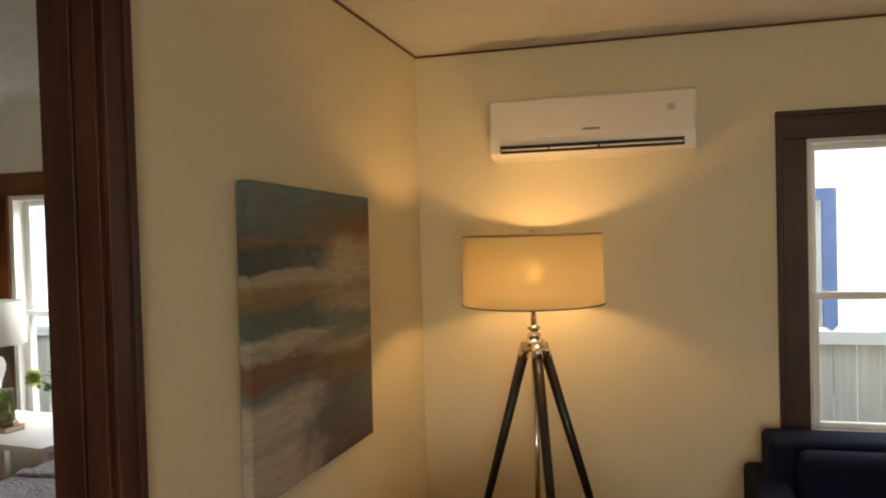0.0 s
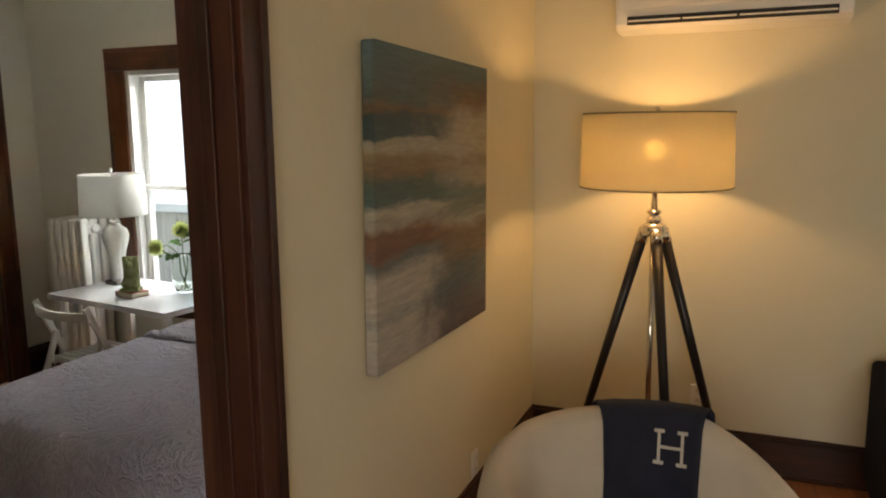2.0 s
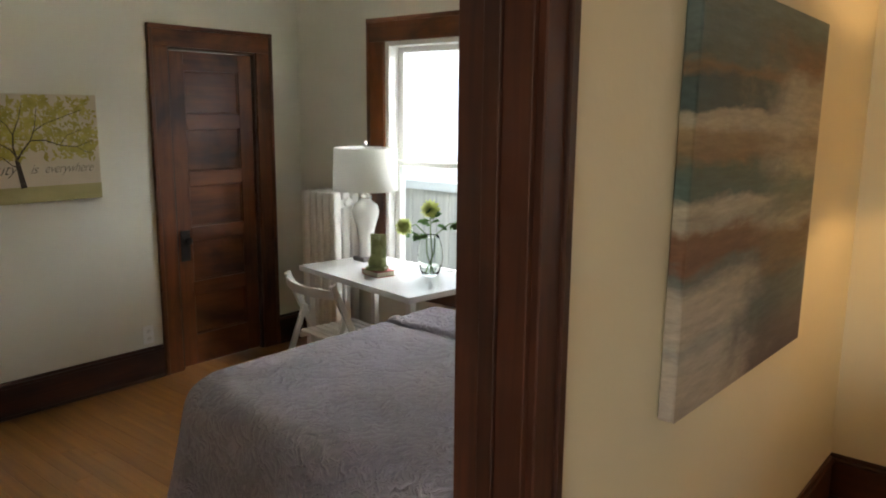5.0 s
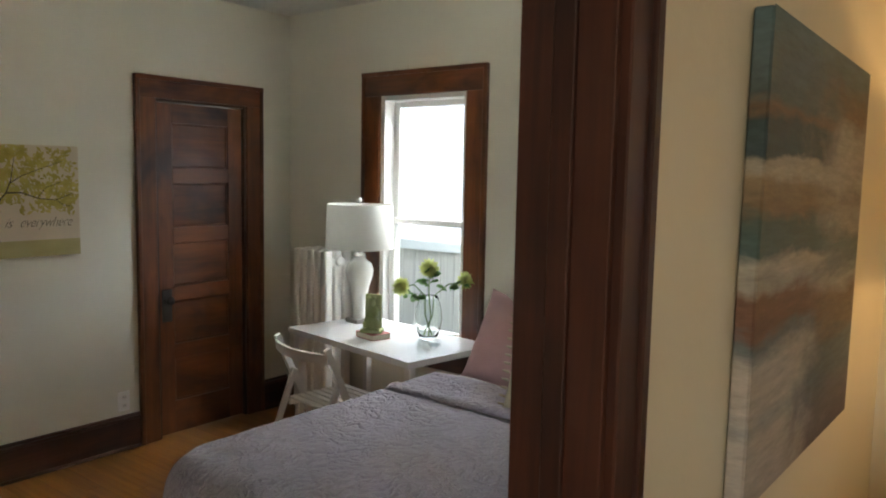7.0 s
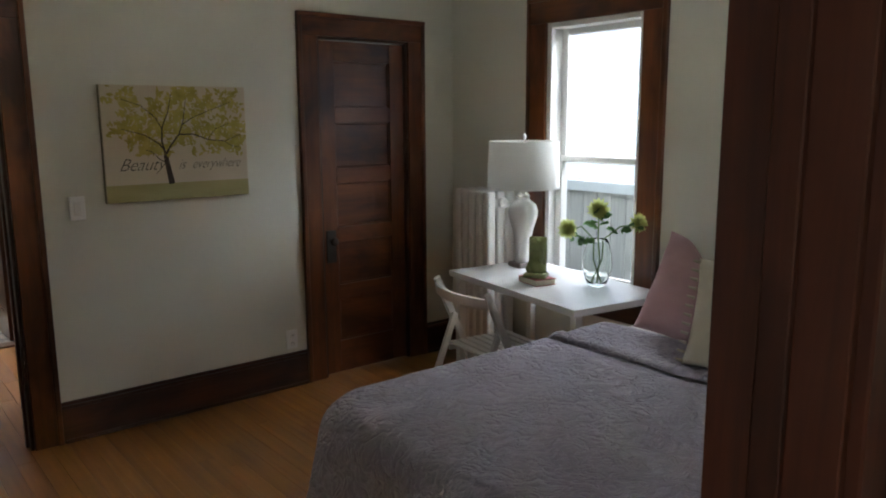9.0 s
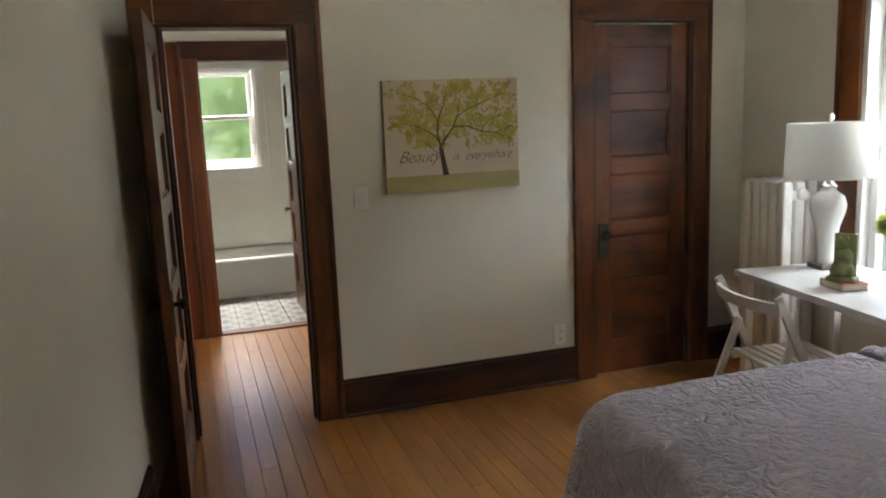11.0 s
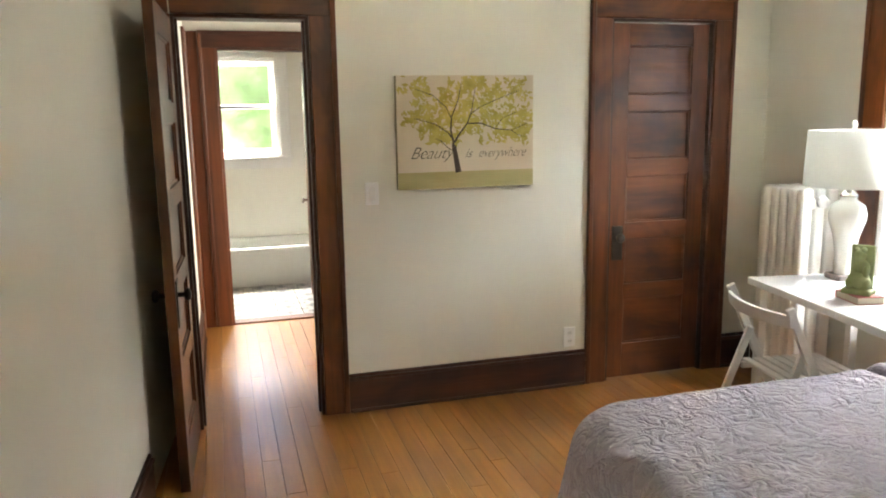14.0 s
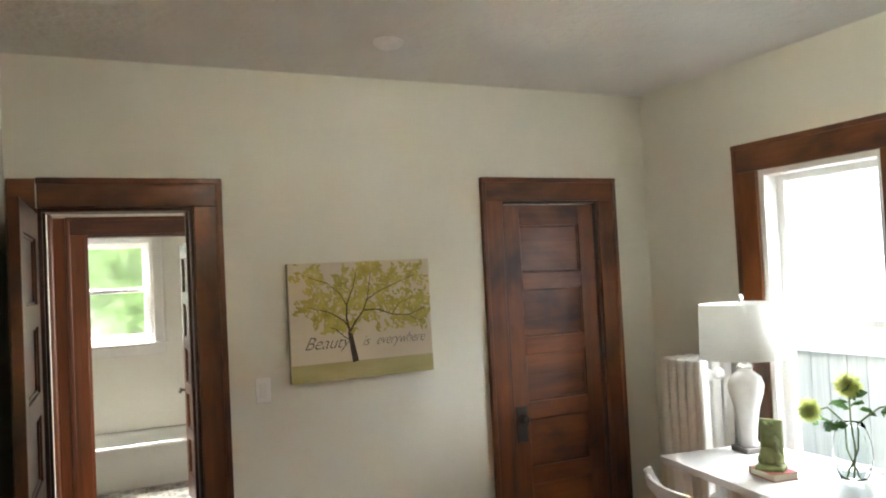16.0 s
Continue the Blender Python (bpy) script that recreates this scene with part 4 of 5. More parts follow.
def outlet(m, label, rocker=False, colour=None):
    ob = thing("light_switch" if rocker else "power_outlet", label, "switch" if rocker else "outlet", m)
    part("plate", box(-0.036, 0.036, -0.009, 0, -0.058, 0.058, 0.003), colour or PLATE, ob)
    if rocker:
        r = box(-0.017, 0.017, -0.0145, -0.009, -0.034, 0.034, 0.002)
        part("rocker", r, PLASTIC, ob)
    else:
        for z in (-0.024, 0.024):
            sock = part("socket", lathe([(0, -0.0005), (0.016, 0), (0.017, 0.003), (0, 0.003)], 20), PLASTIC, ob)
            sock.matrix_local = pose(0, -0.009, z, 90)
            for x in (-0.006, 0.006):
                part("slot", box(x - 0.001, x + 0.001, -0.0128, -0.0120, z - 0.003, z + 0.007), DARKSLOT, ob)
    return ob


outlet(pose(WEST, 1.37, 1.165, 0, 0, 90), "white rocker light switch on the bedroom wall", True)
outlet(pose(WEST, 2.493, 0.291, 0, 0, 90), "white power outlet above the bedroom baseboard")
outlet(pose(0, 2.745, 0.275, 0, 0, 90), "ivory power outlet above the living room baseboard")
outlet(pose(0.87, LIVING, 0.37), "ivory power outlet behind the floor lamp")

# ---- bedroom ----
def tree_canvas():
    y0, w, z0, h, d = 1.503, 0.747, 1.178, 0.580, 0.035
    ob = thing("tree_painting", "canvas print of a yellow-green tree with lettering", "painting", pose(WEST, y0, z0))
    part("canvas", box(0.003, d, 0, w, 0, h, 0.003), TREE_PAPER, ob)
    part("olive_edge", box(0.003, d - 0.004, -0.0012, -0.0002, 0.002, h - 0.002), OLIVE_EDGE, ob)
    part("grass", box(d, d + 0.0006, 0.001, w - 0.001, 0.001, 0.088), TREE_GRASS, ob, "painted strip of grass")
    rnd = random.Random(11)
    face = d + 0.0012

    def limb(bm, pts, r0, r1, level=0.0):
        for i in range(len(pts) - 1):
            (ya, za), (yb, zb) = pts[i], pts[i + 1]
            ra, rb = (r0 + (r1 - r0) * i / (len(pts) - 1)), (r0 + (r1 - r0) * (i + 1) / (len(pts) - 1))
            n = Vector((-(zb - za), yb - ya)).normalized()
            vs = [bm.verts.new((face + level, y, z)) for y, z in ((ya + n.x * ra, za + n.y * ra), (ya - n.x * ra, za - n.y * ra), (yb - n.x * rb, zb - n.y * rb), (yb + n.x * rb, zb + n.y * rb))]
            bm.faces.new(vs)

    bark = bmesh.new()
    limb(bark, [(0.325, 0.083), (0.312, 0.16), (0.300, 0.235)], 0.016, 0.011)
    tips = []
    limbs = [([(0.300, 0.235), (0.285, 0.30), (0.29, 0.37), (0.325, 0.45), (0.345, 0.54)], 0.007), ([(0.302, 0.235), (0.33, 0.28), (0.375, 0.335), (0.40, 0.40), (0.42, 0.52)], 0.007),
             ([(0.375, 0.335), (0.45, 0.335), (0.53, 0.305), (0.62, 0.295), (0.71, 0.33)], 0.005), ([(0.30, 0.25), (0.27, 0.29), (0.20, 0.335), (0.09, 0.365)], 0.005),
             ([(0.29, 0.36), (0.26, 0.42), (0.19, 0.48), (0.10, 0.51)], 0.003), ([(0.39, 0.38), (0.45, 0.42), (0.55, 0.46), (0.66, 0.50)], 0.003),
             ([(0.306, 0.19), (0.27, 0.21), (0.23, 0.25), (0.20, 0.26)], 0.0035), ([(0.62, 0.295), (0.66, 0.27), (0.70, 0.26)], 0.002), ([(0.53, 0.31), (0.57, 0.36), (0.65, 0.39)], 0.002)]
    for pts, r in limbs:
        limb(bark, pts, r * 0.8, 0.0013, 0.0022)
        for (ya, za), (yb, zb) in zip(pts[1:], pts[2:] + [pts[-1]]):
            for f in (0.0, 0.33, 0.66):
                tips.append((ya + (yb - ya) * f, za + (zb - za) * f))
    part("branch", bark, TREE_BARK, ob, "dark painted trunk and branches")
    leaves = bmesh.new()
    clumps = [(ty + rnd.gauss(0, 0.050), tz + rnd.gauss(0.015, 0.036)) for ty, tz in tips for k in range(3)]
    for k in range(1550):
        ty, tz = rnd.choice(clumps)
        y, z = ty + rnd.gauss(0, 0.017), tz + rnd.gauss(0.0, 0.015)
        if not (0.006 < y < w - 0.006 and (0.225 if abs(y - 0.24) > 0.06 else 0.24) < z < h - 0.004):
            continue
        a, s = rnd.gauss(2.2, 1.0), rnd.uniform(0.011, 0.021)
        c, q = math.cos(a), math.sin(a)
        x = face + rnd.uniform(-0.0005, 0.0020)
        leaves.faces.new([leaves.verts.new((x, min(w - 0.002, max(0.002, y + c * u - q * v)), min(h - 0.002, z + q * u + c * v))) for u, v in ((s, 0), (0.2 * s, 0.42 * s), (-s, 0.1 * s), (0.1 * s, -0.4 * s))])
    tagged(part("painted_leaves", leaves, TREE_LEAF, ob, "yellow-green painted leaves"), kind="stuff")
    for words, y, size, wide in (("Beauty", 0.062, 0.088, 0.235), ("is", 0.358, 0.072, 0.042), ("everywhere", 0.432, 0.074, 0.265)):
        cu = bpy.data.curves.new("lettering", "FONT")
        cu.body, cu.size, cu.shear, cu.space_character, cu.extrude, cu.offset = words, size, 0.5, 0.95, 0.0002, -0.0012
        tmp = new("lettering_tmp", cu)
        dg = bpy.context.evaluated_depsgraph_get()
        me = bpy.data.meshes.new_from_object(tmp.evaluated_get(dg))
        bpy.data.objects.remove(tmp)
        span = max(v.co.x for v in me.vertices) - min(v.co.x for v in me.vertices)
        me.transform(Matrix.Translation((face + 0.0018, y, 0.158)) @ pose(0, 0, 0, 90, 0, 90) @ Matrix.Diagonal((wide / span, 1, 1, 1)))
        me.materials.clear()
        me.materials.append(TREE_INK)
        t = new("lettering", me)
        t.parent = ob
        tagged(t, "slanted grey lettering")


tree_canvas()


def smoke_detector():
    bm = lathe([(0.0, 0.0), (0.050, 0.002), (0.060, 0.012), (0.062, 0.030), (0.0, 0.030)], 32)
    ob = thing("smoke_detector", "round white smoke detector on the bedroom ceiling", "smoke detector", pose(-3.05, 1.85, CEIL - 0.03))
    part("cover", bm, PLASTIC, ob, "", True)
    part("mount", lathe([(0, 0.02), (0.068, 0.02), (0.068, 0.030), (0, 0.030)], 32), PLASTIC, ob, "", True)


smoke_detector()


def ceiling_light(x, y):
    ob = thing("ceiling_light", "lit flush ceiling light with frosted glass bowl", "ceiling light", pose(x, y, CEIL))
    part("canopy", lathe([(0, -0.03), (0.15, -0.03), (0.16, -0.015), (0.16, 0), (0, 0)], 32), CHROME, ob, "", True)
    part("bowl", lathe([(0.14, -0.03), (0.135, -0.10), (0.09, -0.155), (0.0, -0.17)], 32, cap=False), WHITESHADE, ob, "frosted glass bowl", True)


ceiling_light(-1.90, 2.03)


def radiator(x0, y0, y1, n, pitch, top):
    ob = thing("radiator", "cream painted cast-iron column radiator under the window's side", "radiator")
    depth = y1 - y0
    cols = 3
    for i in range(n):
        x = x0 + pitch * (i + 0.5)
        bm = bmesh.new()
        for k in range(cols):
            y = y0 + depth * (k + 0.5) / cols
            w, d = pitch * 0.425, depth / cols * 0.42
            col = box(x - w, x + w, y - d, y + d, 0.10, top, 0.017, seg=3)
            merge(bm, col)
        for z in (top - 0.11, 0.13):
            box(x - pitch * 0.40, x + pitch * 0.40, y0 + 0.035, y1 - 0.035, z, z + 0.06, 0.012, bm, 1)
        sec = part("section", bm, RADPAINT, ob, "", True)
        if i in (0, n - 1):
            for y in (y0 + 0.03, y1 - 0.03):
                part("foot", rod([(x, y, 0), (x, y, 0.14)], [0.024, 0.016], 10), RADPAINT, sec)
    e = x0 + pitch * n
    for z in (top - 0.07, 0.165):
        k = lathe([(0.0, 0), (0.034, 0), (0.034, 0.014), (0.022, 0.02), (0, 0.021)], 8)
        k.transform(Matrix.Translation((e - 0.004, (y0 + y1) / 2, z)) @ pose(0, 0, 0, 0, 90, 0))
        part("end_plug", k, RADPAINT, ob)


radiator(-3.325, 3.475, 3.715, 5, 0.064, 1.155)


def desk():
    m = pose(-2.885, 3.075, 0, 0, 0, -8.6)
    ob = thing("desk", "plain white laminate desk with square legs by the window", "desk", m)
    L, D = 1.065, 0.59
    part("desktop", box(0, L, 0, D, 0.722, 0.755, 0.002), DESKTOP, ob, "white laminate top")
    for x in (0.025, L - 0.065):
        for y in (0.03, D - 0.07):
            part("leg", box(x, x + 0.04, y, y + 0.04, 0, 0.722, 0.002), WHITE, ob)
    return ob


desk()


def table_lamp(x, y, z):
    ob = thing("table_lamp", "white ceramic baluster table lamp with white drum shade, unlit", "table lamp", pose(x, y, z, 0, 0, -9))
    part("plinth", box(-0.06, 0.06, -0.06, 0.06, 0, 0.025, 0.003), GREYWOOD, ob, "grey square plinth")
    part("body", lathe([(0.04, 0.025), (0.045, 0.03), (0.038, 0.06), (0.045, 0.13), (0.058, 0.21), (0.080, 0.28), (0.084, 0.315), (0.072, 0.355), (0.045, 0.375), (0.034, 0.385), (0.036, 0.395), (0, 0.396)], 40), CERAMIC, ob, "glossy white baluster body", True)
    part("lid", lathe([(0.038, 0.396), (0.04, 0.402), (0.03, 0.415), (0.02, 0.43), (0, 0.431)], 28), CHROME, ob, "metal collar", True)
    part("socket", lathe([(0.012, 0.43), (0.012, 0.56), (0, 0.561)], 14), CHROME, ob, "", True)
    r = 0.202
    part("shade", lathe([(r, 0.445), (r - 0.008, 0.706), (r - 0.010, 0.706), (r - 0.002, 0.445)], 56, cap=False), WHITESHADE, ob, "white fabric drum shade", True)
    for k in range(3):
        a = 0.4 + k * 2 * math.pi / 3
        part("spider_arm", rod([(0, 0, 0.68), (r * 0.955 * math.cos(a), r * 0.955 * math.sin(a), 0.702)], 0.002, 6), CHROME, ob)
    part("harp", rod([(0, 0, 0.56), (0, 0, 0.716)], 0.003, 6), CHROME, ob)
    part("finial", lathe([(0.004, 0.711), (0.012, 0.721), (0.014, 0.734), (0.006, 0.748), (0, 0.749)], 14), CERAMIC, ob, "", True)


table_lamp(-2.70, 3.465, 0.755)


def book(x, y, z, rot):
    ob = thing("book", "old closed book with red cover lying on the desk", "book", pose(x, y, z, 0, 0, rot))
    part("cover", box(-0.078, 0.080, -0.060, 0.060, 0, 0.003, 0.001), RED_COVER, ob)
    part("cover", box(-0.078, 0.080, -0.060, 0.060, 0.029, 0.032, 0.001), RED_COVER, ob)
    part("spine", box(-0.081, -0.077, -0.060, 0.060, 0, 0.032, 0.001), RED_COVER, ob, "red spine")
    part("pages", box(-0.0765, 0.076, -0.056, 0.0565, 0.003, 0.029), PAGES, ob, "cream page block")


book(-2.335, 3.205, 0.755, -12)


def bookend(x, y, z, rot):
    """A glazed bookend: an upright slab with a seated animal in front, one plain shape."""
    bm = box(-0.046, 0.046, 0.0, 0.020, 0.0, 0.205, 0.006, seg=2)
    box(-0.058, 0.058, -0.062, 0.022, 0.0, 0.022, 0.006, bm, 2)
    for r, px, py, pz, sx, sy, sz in ((0.04, -0.002, -0.020, 0.060, 1.1, 0.8, 1.0), (0.034, 0.004, -0.014, 0.108, 1, 0.8, 1.2), (0.026, -0.006, -0.016, 0.160, 1.0, 0.9, 1.1), (0.012, -0.020, -0.018, 0.187, 1, 1, 1), (0.012, 0.010, -0.018, 0.187, 1, 1, 1), (0.022, 0.032, -0.028, 0.048, 0.9, 0.9, 1.2), (0.020, -0.032, -0.032, 0.044, 0.9, 0.9, 1.1), (0.013, 0.026, -0.036, 0.10, 0.8, 0.8, 2)):
        s = bmesh.new()
        bmesh.ops.create_uvsphere(s, u_segments=16, v_segments=10, radius=r)
        s.transform(Matrix.Translation((px, py, pz)) @ Matrix.Diagonal((sx, sy, sz, 1)))
        merge(bm, s)
    ob = solid("frog_bookend", bm, FROG, "green glazed ceramic frog bookend on the red book", "figurine", smooth=True)
    ob.matrix_world = pose(x, y, z, 0, 0, rot)


bookend(-2.342, 3.21, 0.787, 28)


def flower_vase(x, y, z):
    vase = thing("glass_vase", "clear ovoid glass vase half filled with water", "vase", pose(x, y, z))
    outer = [(0.036, 0.0), (0.050, 0.010), (0.067, 0.055), (0.075, 0.110), (0.070, 0.165), (0.055, 0.215), (0.048, 0.235)]
    inner = [(0.046, 0.235), (0.053, 0.213), (0.068, 0.163), (0.073, 0.109), (0.065, 0.056), (0.048, 0.016), (0.0, 0.012)]
    part("glass", lathe([(0, 0.0)] + outer + inner, 40, cap=False), VASEGLASS, vase, "clear glass", True)
    part("water", lathe([(0, 0.013), (0.045, 0.017), (0.0635, 0.056), (0.0635, 0.058), (0, 0.058)], 32), WATER, vase, "", True)
    rnd = random.Random(4)
    heads = (("chrysanthemum", (0.0, 0.0, 0.385), 0.060, (0, -0.75, 0.4)), ("chrysanthemum", (-0.152, -0.02, 0.290), 0.054, (-0.4, -0.8, 0.1)), ("chrysanthemum", (0.195, 0.0, 0.320), 0.054, (0.5, -0.7, 0.2)))
    for name, (hx, hy, hz), r, way in heads:
        fl = thing(name, "pale green chrysanthemum stem standing in the glass vase", "flower", pose(x, y, z, 0, 0, 45), "flowers in the vase")
        pts = [(hx * -0.12, hy, 0.02), (hx * 0.05 + 0.012 * (1 if hx >= 0 else -1), 0.006, 0.13), (hx * 0.14, 0, 0.235), (hx * 0.55, hy * 0.6, 0.30 if hx else 0.30), (hx * 0.97, hy, hz - 0.01)]
        part("stem", rod(pts, 0.0038, 7), STEM, fl, "", True)
        bm = bmesh.new()
        d = Vector(way).normalized()
        q = d.to_track_quat("Z", "Y")
        for ring, (count, lift, size) in enumerate(((22, 0.05, 1.0), (20, 0.35, 0.95), (16, 0.75, 0.8), (11, 1.15, 0.62), (7, 1.4, 0.45))):
            for k in range(count):
                a = 2 * math.pi * (k + 0.5 * (ring % 2)) / count + rnd.uniform(-0.1, 0.1)
                el = lift + rnd.uniform(-0.12, 0.12)
                u = Vector((math.cos(a) * math.cos(el), math.sin(a) * math.cos(el), math.sin(el)))
                side = Vector((-math.sin(a), math.cos(a), 0))
                up = u.cross(side)
                ln, wd = r * size * rnd.uniform(0.9, 1.1), r * 0.13
                base = [bm.verts.new(q @ (u * ln * f + side * wd * s - up * 0.006 * (f > 0.6) + up * 0.003 * abs(s)) + Vector((hx, hy, hz))) for f, s in ((0.1, -0.5), (0.1, 0.5), (0.65, 1.0), (1.0, 0.0), (0.65, -1.0))]
                bm.faces.new(base)
        tagged(part("bloom", bm, PETAL, fl, "pale green petals"), kind="stuff")
        for k in range(6):
            f = 0.36 + 0.10 * k
            px, pz = hx * f, 0.235 + (hz - 0.235) * f
            lf = bmesh.new()
            a = rnd.uniform(0, 6.28)
            lobes = ((0, 0), (0.012, 0.010), (0.030, 0.024), (0.028, 0.010), (0.050, 0.016), (0.068, 0.0), (0.050, -0.016), (0.028, -0.010), (0.030, -0.024), (0.012, -0.010))
            vs = [lf.verts.new((u, v, 0.012 * math.sin(u * 40))) for u, v in lobes]
            for i in range(1, len(vs) - 1):
                lf.faces.new((vs[0], vs[i], vs[i + 1]))
            lf.transform(Matrix.Translation((px, hy, pz - (0.03 if hx < 0 else 0.0))) @ pose(0, 0, 0, rnd.uniform(20, 70), rnd.uniform(-20, 40), math.degrees(a)) @ Matrix.Scale(1.0 + 0.08 * (k % 4), 4))
            part("leaf", lf, LEAF, fl, "dark green lobed leaf")


flower_vase(-2.10, 3.39, 0.755)


def folding_chair(x, y, rot):
    """White wooden folding chair: crossed legs, slatted seat, bent top rail; it faces +y."""
    ob = thing("folding_chair", "white wooden slatted folding chair drawn up to the desk", "chair", pose(x, y, 0, 0, 0, rot))
    w = 0.222
    for s in (-1, 1):
        leg = bmesh.new()
        merge(leg, box(-0.011, 0.011, -0.018, 0.018, -0.455, 0.455, 0.005, seg=2), Matrix.Translation((s * w, 0.165, 0.385)) @ pose(0, 0, 0, 24.5))
        part("back_post", leg, WHITE, ob)
        leg = bmesh.new()
        merge(leg, box(-0.010, 0.010, -0.017, 0.017, -0.318, 0.326, 0.005, seg=2), Matrix.Translation((s * (w - 0.025), -0.045, 0.303)) @ pose(0, 0, 0, -20.7))
        part("cross_leg", leg, WHITE, ob)
        part("seat_rail", box(s * (w - 0.048) - 0.009, s * (w - 0.048) + 0.009, 0.02, 0.40, 0.425, 0.455, 0.003), WHITE, ob)
    for k in range(8):
        yy = 0.03 + k * 0.047
        part("seat_slat", box(-w + 0.035, w - 0.035, yy, yy + 0.036, 0.456, 0.468, 0.003), WHITE, ob)
    rail = bmesh.new()
    n = 14
    rows = []
    for k in range(n + 1):
        u = -1 + 2 * k / n
        yy = -0.012 - 0.055 * (1 - u * u)
        rows.append([rail.verts.new((u * (w + 0.012), yy + dy, zz)) for dy, zz in ((-0.009, 0.722), (0.007, 0.722), (0.001, 0.772), (-0.015, 0.772))])
    for p, q in zip(rows, rows[1:]):
        for j in range(4):
            rail.faces.new((p[j], q[j], q[(j + 1) % 4], p[(j + 1) % 4]))
    rail.faces.new(rows[0][::-1]), rail.faces.new(rows[-1])
    bmesh.ops.recalc_face_normals(rail, faces=rail.faces)
    part("top_rail", rail, WHITE, ob, "bent white top rail")
    part("stretcher", rod([(-w, 0.315, 0.10), (w, 0.315, 0.10)], 0.010, 10), WHITE, ob)
    part("stretcher", rod([(-w + 0.025, -0.133, 0.07), (w - 0.025, -0.133, 0.07)], 0.010, 10), WHITE, ob)


folding_chair(-2.395, 2.765, -8)


def bed():
    x0, x1, y0, y1, top = -1.83, -0.24, 1.555, 3.68, 0.69
    ob = thing("bed", "made queen bed with white sheets against the wall", "bed")
    part("mattress", box(x0 + 0.10, x1, y0 + 0.13, y1, 0.36, top - 0.012, 0.05, seg=3), SHEET, ob, "white mattress with fitted sheet", True)
    part("box_spring", box(x0 + 0.11, x1 - 0.01, y0 + 0.14, y1, 0.16, 0.355, 0.02, seg=2), SHEET, ob, "white box spring")
    for x in (x0 + 0.18, x1 - 0.1):
        for y in (y0 + 0.2, y1 - 0.1):
            part("leg", rod([(x, y, 0), (x, y, 0.17)], 0.022, 10), BLACKWOOD, ob)
    rnd = random.Random(2)
    cover = thing("bedspread", "lavender-grey textured bedspread draped over the bed", "bedspread")
    bm = bmesh.new()
    yf = 2.66
    step, drop, hem = 0.022, 0.51, 0.19
    W, Lg = x1 - x0, yf - y0
    xs = [-drop + step * i for i in range(int((W + drop) / step) + 1)]
    ys = [-drop + step * i for i in range(int((Lg + drop) / step) + 1)]
    rad, R = 0.10, 0.22

    def fold(u):
        """Distance past an edge -> sideways run and fall, round a soft edge."""
        arc = rad * math.pi / 2
        if u <= -rad:
            return u, 0.0
        s = u + rad
        if s < arc:
            return -rad + rad * math.sin(s / rad), rad * (1 - math.cos(s / rad))
        return 0.0, rad + (s - arc)

    grid = {}
    for i, u in enumerate(xs):
        for j, v in enumerate(ys):
            if u < R and v < R:
                away = math.hypot(R - u, R - v)
                n = ((u - R) / away, (v - R) / away)
                s, near = R - away, (R, R)
                along = math.atan2(-n[1], -n[0]) * 0.35
            elif u < v or u < 0:
                n, s, near, along = (-1, 0), u, (R, v), v
            else:
                n, s, near, along = (0, -1), v, (u, R), u
            o, f = fold(-s)
            f = min(f, drop)
            down = f / drop
            wave = math.sin(along * 12 + 1.3 * math.sin(along * 4.1)) * 0.018 * down ** 1.5
            foot = max(0.0, 1 - max(0.0, v) / 0.8)
            flare = (0.03 + 0.085 * foot) * down ** 1.2 + wave * (0.3 + 0.7 * foot)
            reach = R + o + flare
            px, py = x0 + near[0] + n[0] * reach, y0 + near[1] + n[1] * reach
            z = top + 0.012 - f
            z += 0.006 * noise.noise((px * 3.1, py * 3.1, 0)) + 0.0035 * noise.noise((px * 14, py * 14, 2)) * (1 - down)
            grid[i, j] = bm.verts.new((px, py, max(hem + 0.02 * math.sin(along * 5), z)))
    for i in range(len(xs) - 1):
        for j in range(len(ys) - 1):
            bm.faces.new((grid[i, j], grid[i + 1, j], grid[i + 1, j + 1], grid[i, j + 1]))
    bmesh.ops.recalc_face_normals(bm, faces=bm.faces)
    cl = part("cloth", bm, SPREAD, cover, "", True)
    sol = cl.modifiers.new("thickness", "SOLIDIFY")
    sol.thickness, sol.offset = 0.008, -1
    # the turned-back edge: a soft flattened roll and the turned layer behind it
    roll = bmesh.new()
    rows = []
    m, n = 12, 60
    for k in range(n + 1):
        u = k / n
        x = x0 + 0.005 + (W - 0.01) * u
        z = top + 0.022 - (0.11 * max(0.0, 1 - u / 0.07) ** 2)
        y = yf + 0.05 - 0.02 * math.sin(u * 7) - 0.03 * u + 0.006 * math.sin(u * 40)
        rows.append([roll.verts.new((x, y + 0.032 * math.cos(2 * math.pi * q / m), z + 0.017 * math.sin(2 * math.pi * q / m))) for q in range(m)])
    for p, q in zip(rows, rows[1:]):
        for k in range(m):
            roll.faces.new((p[k], q[k], q[(k + 1) % m], p[(k + 1) % m]))
    roll.faces.new(rows[0]), roll.faces.new(rows[-1][::-1])
    bmesh.ops.recalc_face_normals(roll, faces=roll.faces)
    part("turned_edge", roll, SPREAD, cover, "rolled turned-back edge", True)
    back = bmesh.new()
    rows = []
    for k in range(41):
        u = k / 40
        x = x0 - 0.004 + (W - 0.01) * u
        fall = 0.12 * max(0.0, 1 - u / 0.06) ** 2
        rows.append([back.verts.new((x, yf + 0.03 + 0.028 * q, top + 0.012 - fall + 0.004 * noise.noise((x * 9, q * 0.4, 5)))) for q in range(13)])
